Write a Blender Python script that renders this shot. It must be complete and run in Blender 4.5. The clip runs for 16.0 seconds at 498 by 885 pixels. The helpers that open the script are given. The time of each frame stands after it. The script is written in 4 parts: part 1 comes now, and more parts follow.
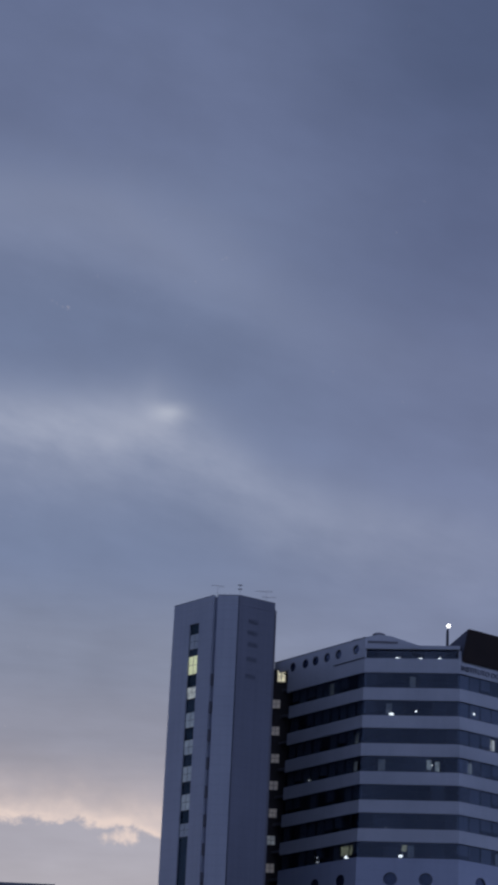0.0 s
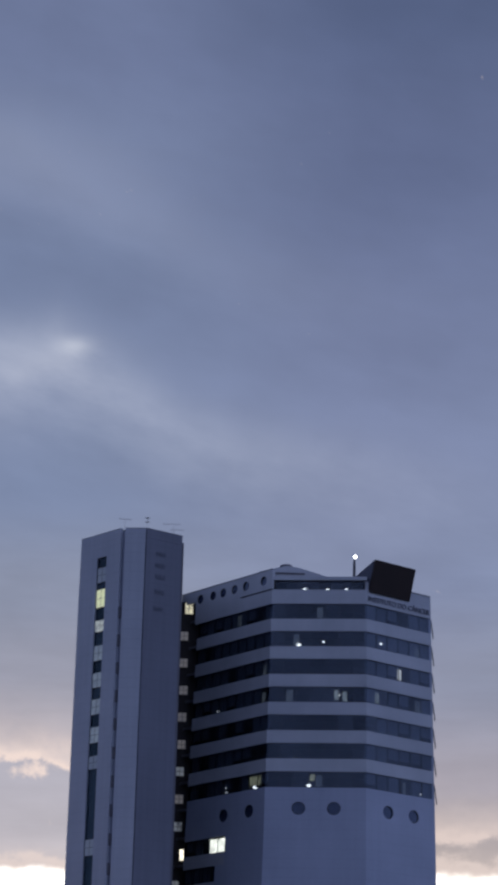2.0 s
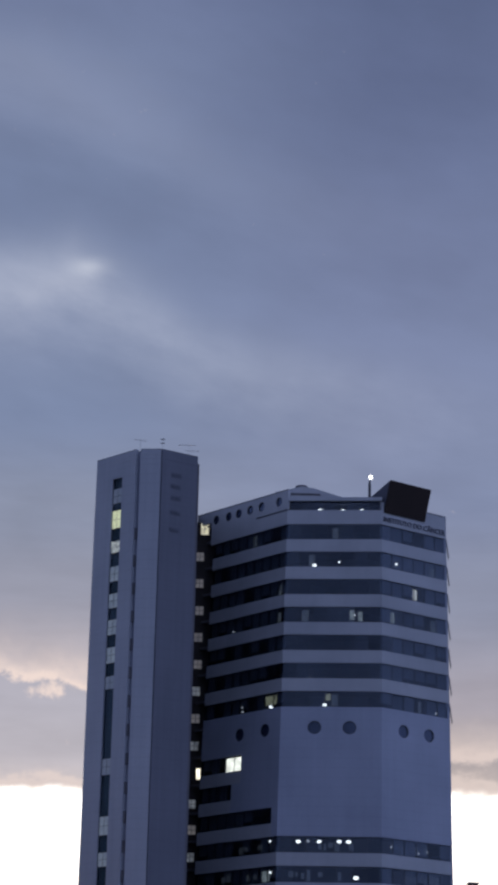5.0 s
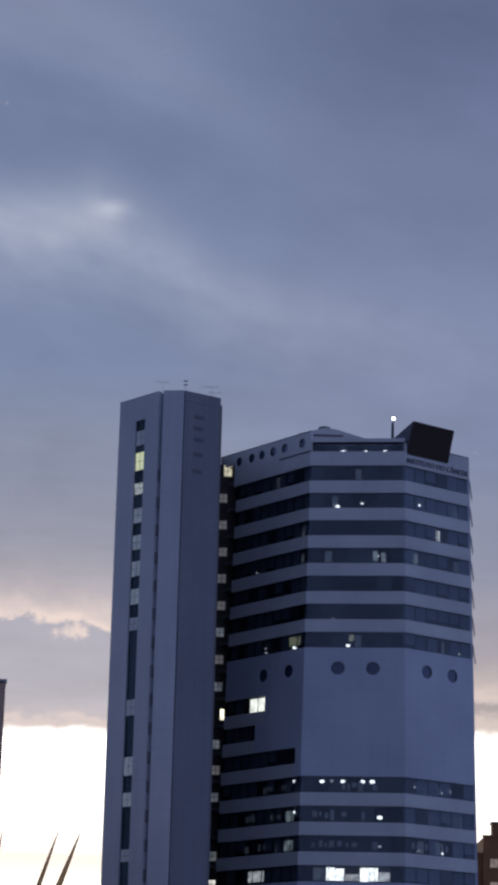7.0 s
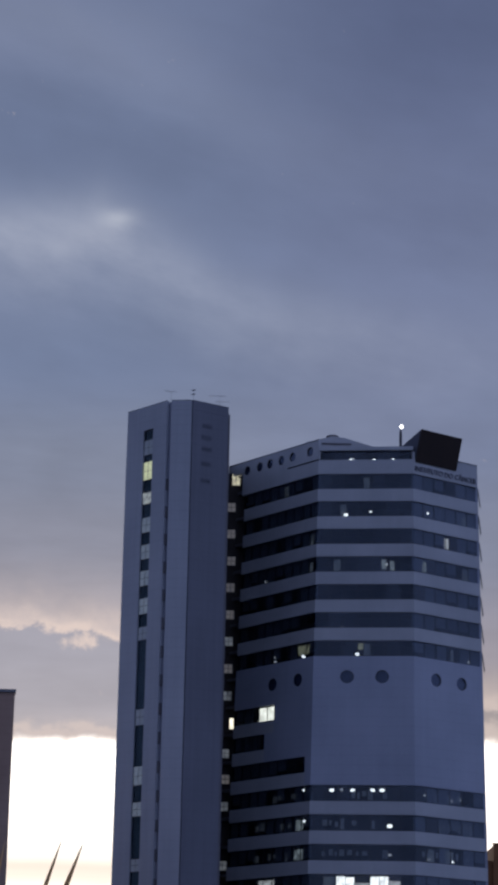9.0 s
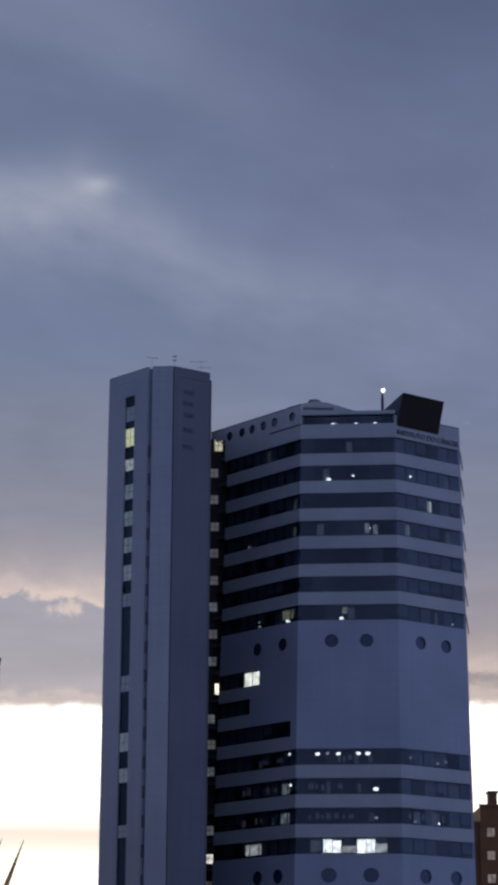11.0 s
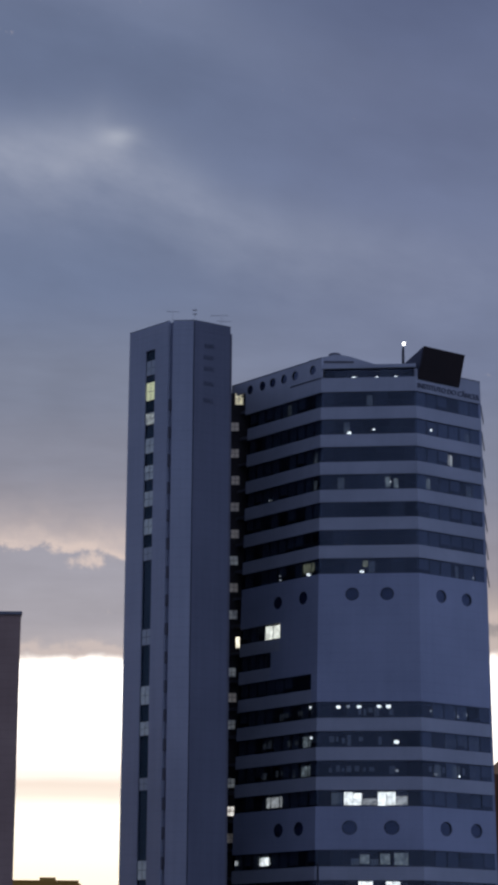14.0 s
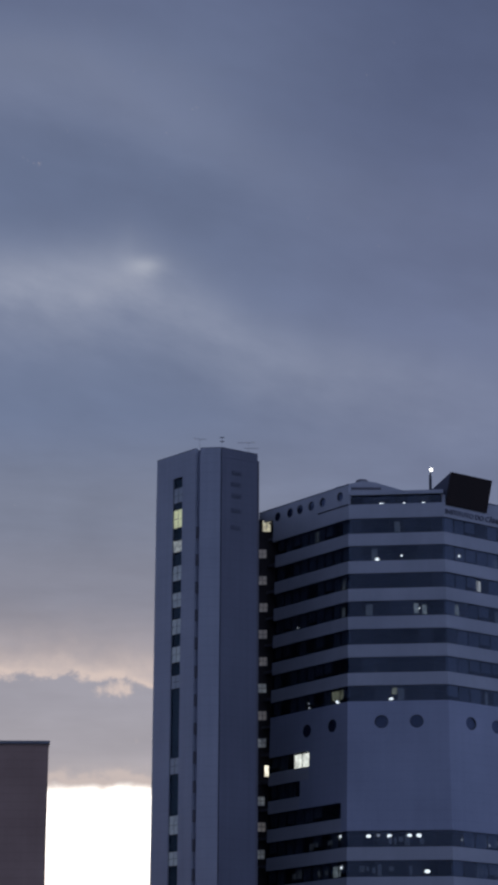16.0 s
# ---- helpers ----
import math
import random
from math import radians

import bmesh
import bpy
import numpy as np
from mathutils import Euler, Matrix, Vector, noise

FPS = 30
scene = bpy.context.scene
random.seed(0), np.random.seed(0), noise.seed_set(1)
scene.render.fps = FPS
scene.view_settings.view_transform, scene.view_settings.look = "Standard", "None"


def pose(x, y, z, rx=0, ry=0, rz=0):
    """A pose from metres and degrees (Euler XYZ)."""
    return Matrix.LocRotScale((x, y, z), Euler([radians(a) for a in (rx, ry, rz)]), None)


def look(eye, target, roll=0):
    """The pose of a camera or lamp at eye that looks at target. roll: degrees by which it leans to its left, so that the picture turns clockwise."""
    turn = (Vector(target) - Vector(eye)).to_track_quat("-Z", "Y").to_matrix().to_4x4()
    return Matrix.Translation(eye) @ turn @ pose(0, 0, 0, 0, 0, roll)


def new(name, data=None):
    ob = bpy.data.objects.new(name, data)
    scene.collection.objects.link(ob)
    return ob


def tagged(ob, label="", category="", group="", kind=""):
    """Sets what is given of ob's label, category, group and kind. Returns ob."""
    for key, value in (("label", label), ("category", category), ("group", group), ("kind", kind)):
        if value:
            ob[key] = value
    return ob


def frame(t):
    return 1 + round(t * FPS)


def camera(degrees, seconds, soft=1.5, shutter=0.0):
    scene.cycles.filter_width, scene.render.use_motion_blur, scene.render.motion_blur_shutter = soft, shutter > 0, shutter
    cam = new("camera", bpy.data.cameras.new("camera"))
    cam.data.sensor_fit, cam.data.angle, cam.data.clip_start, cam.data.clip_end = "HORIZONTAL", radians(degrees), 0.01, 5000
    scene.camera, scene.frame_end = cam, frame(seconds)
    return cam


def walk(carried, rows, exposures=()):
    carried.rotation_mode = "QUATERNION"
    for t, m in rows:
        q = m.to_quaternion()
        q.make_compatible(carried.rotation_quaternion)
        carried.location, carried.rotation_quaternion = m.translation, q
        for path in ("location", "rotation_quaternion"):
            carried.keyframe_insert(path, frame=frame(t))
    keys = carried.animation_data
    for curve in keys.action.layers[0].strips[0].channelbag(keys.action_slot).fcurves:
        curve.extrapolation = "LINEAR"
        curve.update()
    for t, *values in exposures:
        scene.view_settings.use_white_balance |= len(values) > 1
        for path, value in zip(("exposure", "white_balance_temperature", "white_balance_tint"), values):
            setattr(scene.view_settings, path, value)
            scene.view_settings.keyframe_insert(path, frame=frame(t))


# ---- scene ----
FOV = 12.28
PATH = [
    (0.0, 1.4188, 20.3216, 2.7326, 0.0, 0.0),
    (0.2, 0.7999, 20.1078, 2.643, 0.0, 0.0),
    (0.5, 0.169, 19.9052, 2.4844, 0.0, 0.0),
    (0.8, -0.3703, 19.6633, 2.2491, 0.0, 0.0),
    (1.0, -0.6119, 19.6211, 2.0296, 0.0, 0.0),
    (1.2, -0.8123, 19.5091, 1.9769, 0.0, 0.0),
    (1.5, -1.0948, 19.1776, 1.8007, 0.0, 0.0),
    (1.8, -1.0815, 19.0002, 1.5497, 0.0, 0.0),
    (2.0, -1.1035, 18.7391, 1.4974, 0.0, 0.0),
    (2.2, -1.2745, 18.722, 1.5262, 0.0, 0.0),
    (2.5, -1.3219, 18.6952, 1.4757, 0.0, 0.0),
    (2.8, -1.3063, 18.8139, 1.4287, 0.0, 0.0),
    (3.0, -1.3983, 18.9286, 1.3293, 0.0, 0.0),
    (3.2, -1.5195, 18.9121, 1.3001, 0.0, 0.0),
    (3.5, -1.5653, 18.4284, 1.3095, 0.0, 0.0),
    (3.8, -1.2059, 18.2719, 1.258, 0.0, 0.0),
    (4.0, -1.0806, 18.2111, 1.2731, 0.0, 0.0),
    (4.2, -0.9917, 17.9631, 1.3017, -0.0, -0.0),
    (6.3, -0.5293, 15.6982, 1.6617, -0.004, -0.002),
    (6.5, -0.5437, 15.8956, 1.7288, -0.004, -0.002),
    (6.8, -0.4667, 15.4556, 1.5481, -0.005, -0.004),
    (7.0, -0.2081, 15.3116, 1.4383, -0.005, -0.006),
    (7.2, 0.039, 15.4684, 1.5026, -0.007, -0.004),
    (7.5, 0.2616, 15.5395, 1.2676, -0.009, -0.002),
    (7.8, 0.3632, 15.6832, 1.3025, -0.005, -0.001),
    (8.0, 0.2396, 15.7291, 1.3615, -0.003, 0.0),
    (8.2, 0.1922, 15.6632, 1.2235, -0.001, 0.0),
    (8.5, 0.0039, 15.6984, 1.1714, 0.003, 0.0),
    (8.8, -0.1014, 15.6375, 1.1884, 0.007, 0.0),
    (9.0, 0.0046, 15.5268, 1.2003, 0.009, 0.0),
    (9.2, -0.048, 15.2945, 1.1242, 0.013, 0.005),
    (11.3, -0.4551, 14.6671, 0.348, 0.097, 0.058),
    (11.5, -0.3348, 14.7843, 0.4107, 0.104, 0.063),
    (11.8, -0.0988, 14.5031, 0.2838, 0.14, 0.091),
    (12.0, -0.1129, 14.4504, 0.3457, 0.165, 0.11),
    (12.2, -0.0825, 14.4096, 0.3204, 0.175, 0.134),
    (12.5, 0.0202, 14.1049, 0.4776, 0.185, 0.17),
    (12.8, 0.2294, 13.9699, 0.6909, 0.192, 0.206),
    (13.0, 0.107, 13.6154, 0.7342, 0.195, 0.23),
    (13.2, -0.1766, 13.479, 0.5501, 0.195, 0.231),
    (13.5, -0.2797, 13.4045, 0.4423, 0.195, 0.232),
    (13.8, -0.0555, 13.3306, 0.4836, 0.195, 0.233),
    (14.0, 0.0835, 13.4876, 0.4514, 0.195, 0.233),
    (14.2, 0.0691, 13.6678, 0.4732, 0.195, 0.234),
    (14.5, 0.3456, 14.3864, 0.442, 0.195, 0.235),
    (14.8, 0.5235, 14.8051, 0.4146, 0.195, 0.236),
    (15.0, 0.3315, 15.0367, 0.4054, 0.195, 0.237),
    (15.2, 0.3553, 15.271, 0.4216, 0.195, 0.237),
    (15.5, 0.4521, 15.7586, 0.4325, 0.195, 0.238),
    (15.8, 0.6142, 16.3554, 0.3125, 0.195, 0.239),
    (16.0, 0.8059, 16.6247, 0.302, 0.195, 0.24),
]

cam = camera(FOV, 16.0, soft=4.1)
walk(cam, [(t, pose(x, 0, 1.6 + z, 90 + p, 0, y) @ pose(0, 0, 0, 0, 0, r)) for t, y, p, r, x, z in PATH],
     exposures=[(0.0, 0.0), (0.5, 0.08), (1.0, 0.17), (2.0, 0.18), (3.5, 0.17), (7.0, 0.14), (9.0, -0.05), (12.5, -0.13), (16.0, -0.22)])

# ---- sky ----
world = bpy.data.worlds.new("dusk_sky")
scene.world = world
world.use_nodes = True
wt = world.node_tree
wt.nodes.clear()


def wmath(op, a, b=None, c=None, clamp=False):
    n = wt.nodes.new("ShaderNodeMath")
    n.operation, n.use_clamp = op, clamp
    for i, v in enumerate((a, b, c)):
        if v is None:
            continue
        if isinstance(v, (int, float)):
            n.inputs[i].default_value = v
        else:
            wt.links.new(v, n.inputs[i])
    return n.outputs[0]


def wsmooth(v, lo, hi, to0=0.0, to1=1.0):
    n = wt.nodes.new("ShaderNodeMapRange")
    n.interpolation_type = "SMOOTHSTEP"
    wt.links.new(v, n.inputs["Value"])
    for k, x in (("From Min", lo), ("From Max", hi), ("To Min", to0), ("To Max", to1)):
        n.inputs[k].default_value = x
    return n.outputs["Result"]


def wcombine(x, y, z=0.0):
    n = wt.nodes.new("ShaderNodeCombineXYZ")
    for i, v in enumerate((x, y, z)):
        if isinstance(v, (int, float)):
            n.inputs[i].default_value = v
        else:
            wt.links.new(v, n.inputs[i])
    return n.outputs[0]


def wnoise(vec, scale, detail=4.0, rough=0.5):
    n = wt.nodes.new("ShaderNodeTexNoise")
    wt.links.new(vec, n.inputs["Vector"])
    n.inputs["Scale"].default_value, n.inputs["Detail"].default_value, n.inputs["Roughness"].default_value = scale, detail, rough
    return wmath("SUBTRACT", n.outputs["Fac"], 0.5)


def lin(r, g, b):
    return tuple((c / 255 / 12.92) if c / 255 <= 0.04045 else ((c / 255 + 0.055) / 1.055) ** 2.4 for c in (r, g, b)) + (1.0,)


def wramp(fac, stops, interp="EASE"):
    n = wt.nodes.new("ShaderNodeValToRGB")
    n.color_ramp.interpolation = interp
    e = n.color_ramp.elements
    while len(e) < len(stops):
        e.new(1.0)
    for el, (p, c) in zip(e, stops):
        el.position, el.color = p, c
    wt.links.new(fac, n.inputs[0])
    return n.outputs[0]


def wmix(fac, a, b, kind="MIX"):
    n = wt.nodes.new("ShaderNodeMix")
    n.data_type, n.blend_type = "RGBA", kind
    for k, v in ((0, fac), (6, a), (7, b)):
        if isinstance(v, (int, float, tuple)):
            n.inputs[k].default_value = v
        else:
            wt.links.new(v, n.inputs[k])
    return n.outputs[2]


tc = wt.nodes.new("ShaderNodeTexCoord")
sep = wt.nodes.new("ShaderNodeSeparateXYZ")
wt.links.new(tc.outputs["Generated"], sep.inputs[0])
dx, dy, dz = sep.outputs
az = wmath("MULTIPLY", wmath("ARCTAN2", dx, dy), 57.29578)
el = wmath("MULTIPLY", wmath("ARCSINE", dz), 57.29578)
def wcurve(v, lo, hi, pts):
    """A value that follows a few (place, value) points along v, between lo and hi."""
    low, high = min(p[1] for p in pts), max(p[1] for p in pts) + 1e-6
    stops = [((p - lo) / (hi - lo), ((q - low) / (high - low),) * 3 + (1.0,)) for p, q in pts]
    r = wramp(wmath("DIVIDE", wmath("SUBTRACT", v, lo), hi - lo, clamp=True), stops, "LINEAR")
    return wmath("MULTIPLY_ADD", r, high - low, low)


def wridge(d, above, below):
    """1 on a ridge (d = 0) that falls off over two different widths."""
    w = wmath("ADD", wmath("MULTIPLY", wmath("GREATER_THAN", d, 0.0), above - below), below)
    q = wmath("DIVIDE", d, w)
    return wmath("EXPONENT", wmath("MULTIPLY", wmath("MULTIPLY", q, q), -1.0))


def wadd(*terms):
    total = terms[0]
    for v in terms[1:]:
        total = wmath("ADD", total, v)
    return total


def wmul(a, b):
    return wmath("MULTIPLY", a, b)


# cloud grain: broad and fine, drawn out along streaks that slope down to the east
near_az = wmath("MINIMUM", wmath("MAXIMUM", az, -12.0), 12.0)
lean = wmul(near_az, wsmooth(el, 12.0, 18.0, 0.03, 0.22))
along = wmath("ADD", el, lean)
broad = wnoise(wcombine(wmul(az, 0.4), along, 2.0), 0.42, 3.0)
fine = wnoise(wcombine(wmul(az, 0.45), along, 4.0), 1.25, 5.0, 0.55)
wisp = wnoise(wcombine(wmul(az, 0.16), el, 7.0), 1.5, 4.0, 0.55)
puff = wnoise(wcombine(wmul(az, 0.75), el, 9.0), 1.9, 5.0, 0.55)
curl = wnoise(wcombine(az, el, 13.0), 0.55, 3.0)

# the overcast behind the streaks: left and right of the view
left_deck = wramp(wmath("DIVIDE", el, 40.0), [
    (8.2 / 40, lin(181, 176, 182)), (9.2 / 40, lin(167, 166, 177)), (10.4 / 40, lin(164, 164, 177)), (11.4 / 40, lin(153, 153, 167)),
    (13.0 / 40, lin(136, 141, 160)), (14.8 / 40, lin(126, 135, 158)), (17.4 / 40, lin(114, 128, 159)), (20.0 / 40, lin(116, 129, 160)),
    (22.8 / 40, lin(107, 120, 151)), (25.5 / 40, lin(110, 122, 153)), (28.5 / 40, lin(101, 112, 144)), (34.0 / 40, lin(94, 106, 139))])
right_deck = wramp(wmath("DIVIDE", el, 40.0), [
    (8.2 / 40, lin(174, 164, 163)), (9.2 / 40, lin(162, 155, 159)), (10.4 / 40, lin(150, 148, 162)), (13.0 / 40, lin(130, 137, 160)), (15.5 / 40, lin(119, 130, 160)),
    (18.5 / 40, lin(116, 127, 159)), (22.0 / 40, lin(104, 115, 148)), (26.0 / 40, lin(90, 101, 134)), (30.0 / 40, lin(78, 90, 122)), (36.0 / 40, lin(74, 86, 118))])
deck = wmix(wsmooth(az, -3.5, 5.0), left_deck, right_deck)

# the main streak, with a crisp upper and a soft lower side, and a fainter one above it
warp = wadd(wmul(broad, 0.9), wmul(fine, 0.5))
m1 = wcurve(az, -10.0, 10.0, [(-10.0, 20.8), (-7.0, 20.6), (-5.5, 20.55), (-4.0, 20.75), (-3.0, 20.35), (-2.2, 19.9), (-0.7, 19.0), (0.8, 18.5), (2.3, 18.3), (4.5, 18.0), (10.0, 17.4)])
p1 = wcurve(az, -10.0, 10.0, [(-10.0, 0.38), (-6.5, 0.44), (-4.0, 0.46), (-2.5, 0.30), (0.0, 0.21), (2.5, 0.17), (5.0, 0.10), (8.0, 0.03)])
streak = wmul(p1, wridge(wadd(el, warp, wmul(m1, -1.0)), 0.85, 1.45))
m2 = wcurve(az, -10.0, 10.0, [(-10.0, 25.8), (-5.1, 25.7), (-2.2, 24.7), (0.3, 23.2), (2.7, 22.3), (5.0, 21.8), (10.0, 21.2)])
p2 = wcurve(az, -10.0, 10.0, [(-10.0, 0.22), (-5.0, 0.24), (-2.0, 0.17), (0.3, 0.11), (3.0, 0.07), (7.0, 0.03)])
upper_streak = wmul(p2, wridge(wadd(el, wmul(warp, 1.5), wmul(m2, -1.0)), 1.0, 1.25))
# a thin spot in the streak where the light comes through, with a short tail
sx, sy = wmath("DIVIDE", wmath("ADD", az, 3.6), 0.42), wmath("DIVIDE", wadd(el, wmul(fine, 0.4), -20.93), 0.2)
spot = wmath("EXPONENT", wmul(wadd(wmul(sx, sx), wmul(sy, sy)), -1.0))
tx, ty = wmath("DIVIDE", wmath("ADD", az, 4.3), 1.1), wmath("DIVIDE", wadd(el, wmul(fine, 0.8), wmul(near_az, -0.25), -21.55), 0.32)
tail = wmath("EXPONENT", wmul(wadd(wmul(tx, tx), wmul(ty, ty)), -1.0))
stops = wadd(wmul(broad, 0.3), wmul(fine, 0.17), wmul(curl, 0.15),
             wmul(wisp, wsmooth(el, 15.0, 18.0, 0.42, 0.06)))
gain = wmath("POWER", 2.0, stops)
deck = wmix(1.0, deck, wcombine(gain, gain, gain), "MULTIPLY")
deck = wmix(wmul(upper_streak, 0.75), deck, lin(160, 166, 188))
deck = wmix(wmul(streak, wadd(1.0, wmul(fine, 1.2), wmul(curl, 0.8))), deck, lin(178, 184, 202))
deck = wmix(wmul(tail, 0.15), deck, lin(182, 186, 200))
deck = wmix(wmul(spot, 0.5), deck, lin(196, 201, 214))

# ragged lower edge of the cloud deck, lit from below by the sunset
edge = wcurve(az, -10.0, 10.0, [(-10.0, 10.75), (-4.9, 10.68), (-3.0, 10.55), (0.0, 9.9), (3.0, 9.35), (5.5, 9.0), (10.0, 8.95)])
over = wadd(el, wmul(edge, -1.0))
lobe = wnoise(wcombine(wmul(az, 0.8), el, 21.0), 1.15, 2.0, 0.45)
# one ragged tuft hangs lower than the rest
shred = wnoise(wcombine(wmul(az, 1.1), wadd(el, wmul(az, 0.35)), 31.0), 2.6, 4.0, 0.6)
hx, hy = wmath("DIVIDE", wadd(az, 4.0), 0.62), wmath("DIVIDE", wadd(el, -10.55), 0.3)
tuft = wsmooth(wadd(wmath("EXPONENT", wmul(wadd(wmul(hx, hx), wmul(hy, hy)), -1.0)), wmul(shred, 1.5), wmul(puff, 0.8)), 0.35, 0.95)
rag = wadd(over, wmul(lobe, 0.8), wmul(wmath("ABSOLUTE", puff), 1.1), -0.08)
glowing = wadd(wmul(wmath("EXPONENT", wmath("DIVIDE", wmath("MAXIMUM", wadd(over, wmul(puff, 0.8), -0.16), 0.0), -0.46)), 0.95),
               wmul(wmath("EXPONENT", wmath("DIVIDE", wmath("MAXIMUM", over, 0.0), -1.3)), 0.13))
lit = wmath("MAXIMUM", wmul(wsmooth(rag, -0.06, 0.16), glowing), wmul(tuft, wadd(0.8, wmul(shred, 1.5))))
lit = wmul(lit, wsmooth(az, 2.0, 5.0, 0.9, 0.6))
deck = wmix(wmath("MINIMUM", wmath("MAXIMUM", lit, 0.0), 1.0), deck, lin(226, 208, 201))
# clear strip below the cloud, with a faint peach bar
rim = wcurve(az, -10.0, 10.0, [(-10.0, 8.15), (-3.0, 8.15), (4.0, 8.3), (10.0, 8.35)])
c = wadd(el, wmul(puff, 0.45), wmul(curl, 0.3), wmul(wisp, 0.3), wmul(rim, -1.0))
fringe = wmul(wridge(wadd(c, -0.15, wmul(puff, 0.8)), 0.22, 0.3), 0.6)
deck = wmix(fringe, deck, lin(222, 206, 200))
gap = wramp(wmath("DIVIDE", wadd(el, wmul(wisp, 0.25)), 10.0), [
    (0.25, (1.5, 1.32, 1.02, 1)), (0.43, (1.7, 1.58, 1.32, 1)), (0.485, (1.08, 0.97, 0.86, 1)), (0.505, (1.02, 0.9, 0.8, 1)), (0.53, (1.25, 1.15, 1.05, 1)), (0.58, (1.9, 1.75, 1.6, 1)), (0.7, (2.6, 2.45, 2.25, 1))])
deck = wmix(wsmooth(c, -0.34, 0.1, 1.0, 0.0), deck, gap)
# away from the sunset the cloud is an even blue dusk
rear = wramp(wmath("DIVIDE", el, 90.0), [(0.0, (0.205, 0.25, 0.425, 1)), (0.2, (0.215, 0.265, 0.47, 1)), (1.0, (0.165, 0.205, 0.36, 1))])
east = wsmooth(dx, -0.6, 0.9, 0.95, 1.45)
rear = wmix(1.0, rear, wcombine(east, east, east), "MULTIPLY")
away = wsmooth(wmath("ABSOLUTE", az), 14.0, 60.0)
overhead = wsmooth(el, 32.0, 55.0)
sky = wmix(wmath("MAXIMUM", away, overhead), deck, rear)
clear = wt.nodes.new("ShaderNodeTexSky")
clear.sky_type, clear.sun_disc = "NISHITA", False
clear.sun_elevation, clear.sun_rotation = radians(2.0), radians(-3.0)
sky = wmix(0.003, sky, clear.outputs[0], "ADD")
bg = wt.nodes.new("ShaderNodeBackground")
bg.inputs["Strength"].default_value = 1.0
wt.links.new(sky, bg.inputs["Color"])
out = wt.nodes.new("ShaderNodeOutputWorld")
wt.links.new(bg.outputs[0], out.inputs["Surface"])

sun = new("sun", bpy.data.lights.new("sun", "SUN"))
sun.data.energy, sun.data.angle, sun.data.color = 0.6, radians(10), (1.0, 0.78, 0.55)
sun.matrix_world = look((0, 0, 0), (0.05, -1.0, -0.05))


# ---- materials ----
class Mat:
    def __init__(self, name):
        self.m = bpy.data.materials.new(name)
        self.m.use_nodes = True
        self.t = self.m.node_tree
        self.b = self.t.nodes["Principled BSDF"]

    def node(self, kind, **sets):
        n = self.t.nodes.new(kind)
        for k, v in sets.items():
            n.inputs[k.replace("_", " ")].default_value = v
        return n

    def link(self, a, b):
        self.t.links.new(a, b)


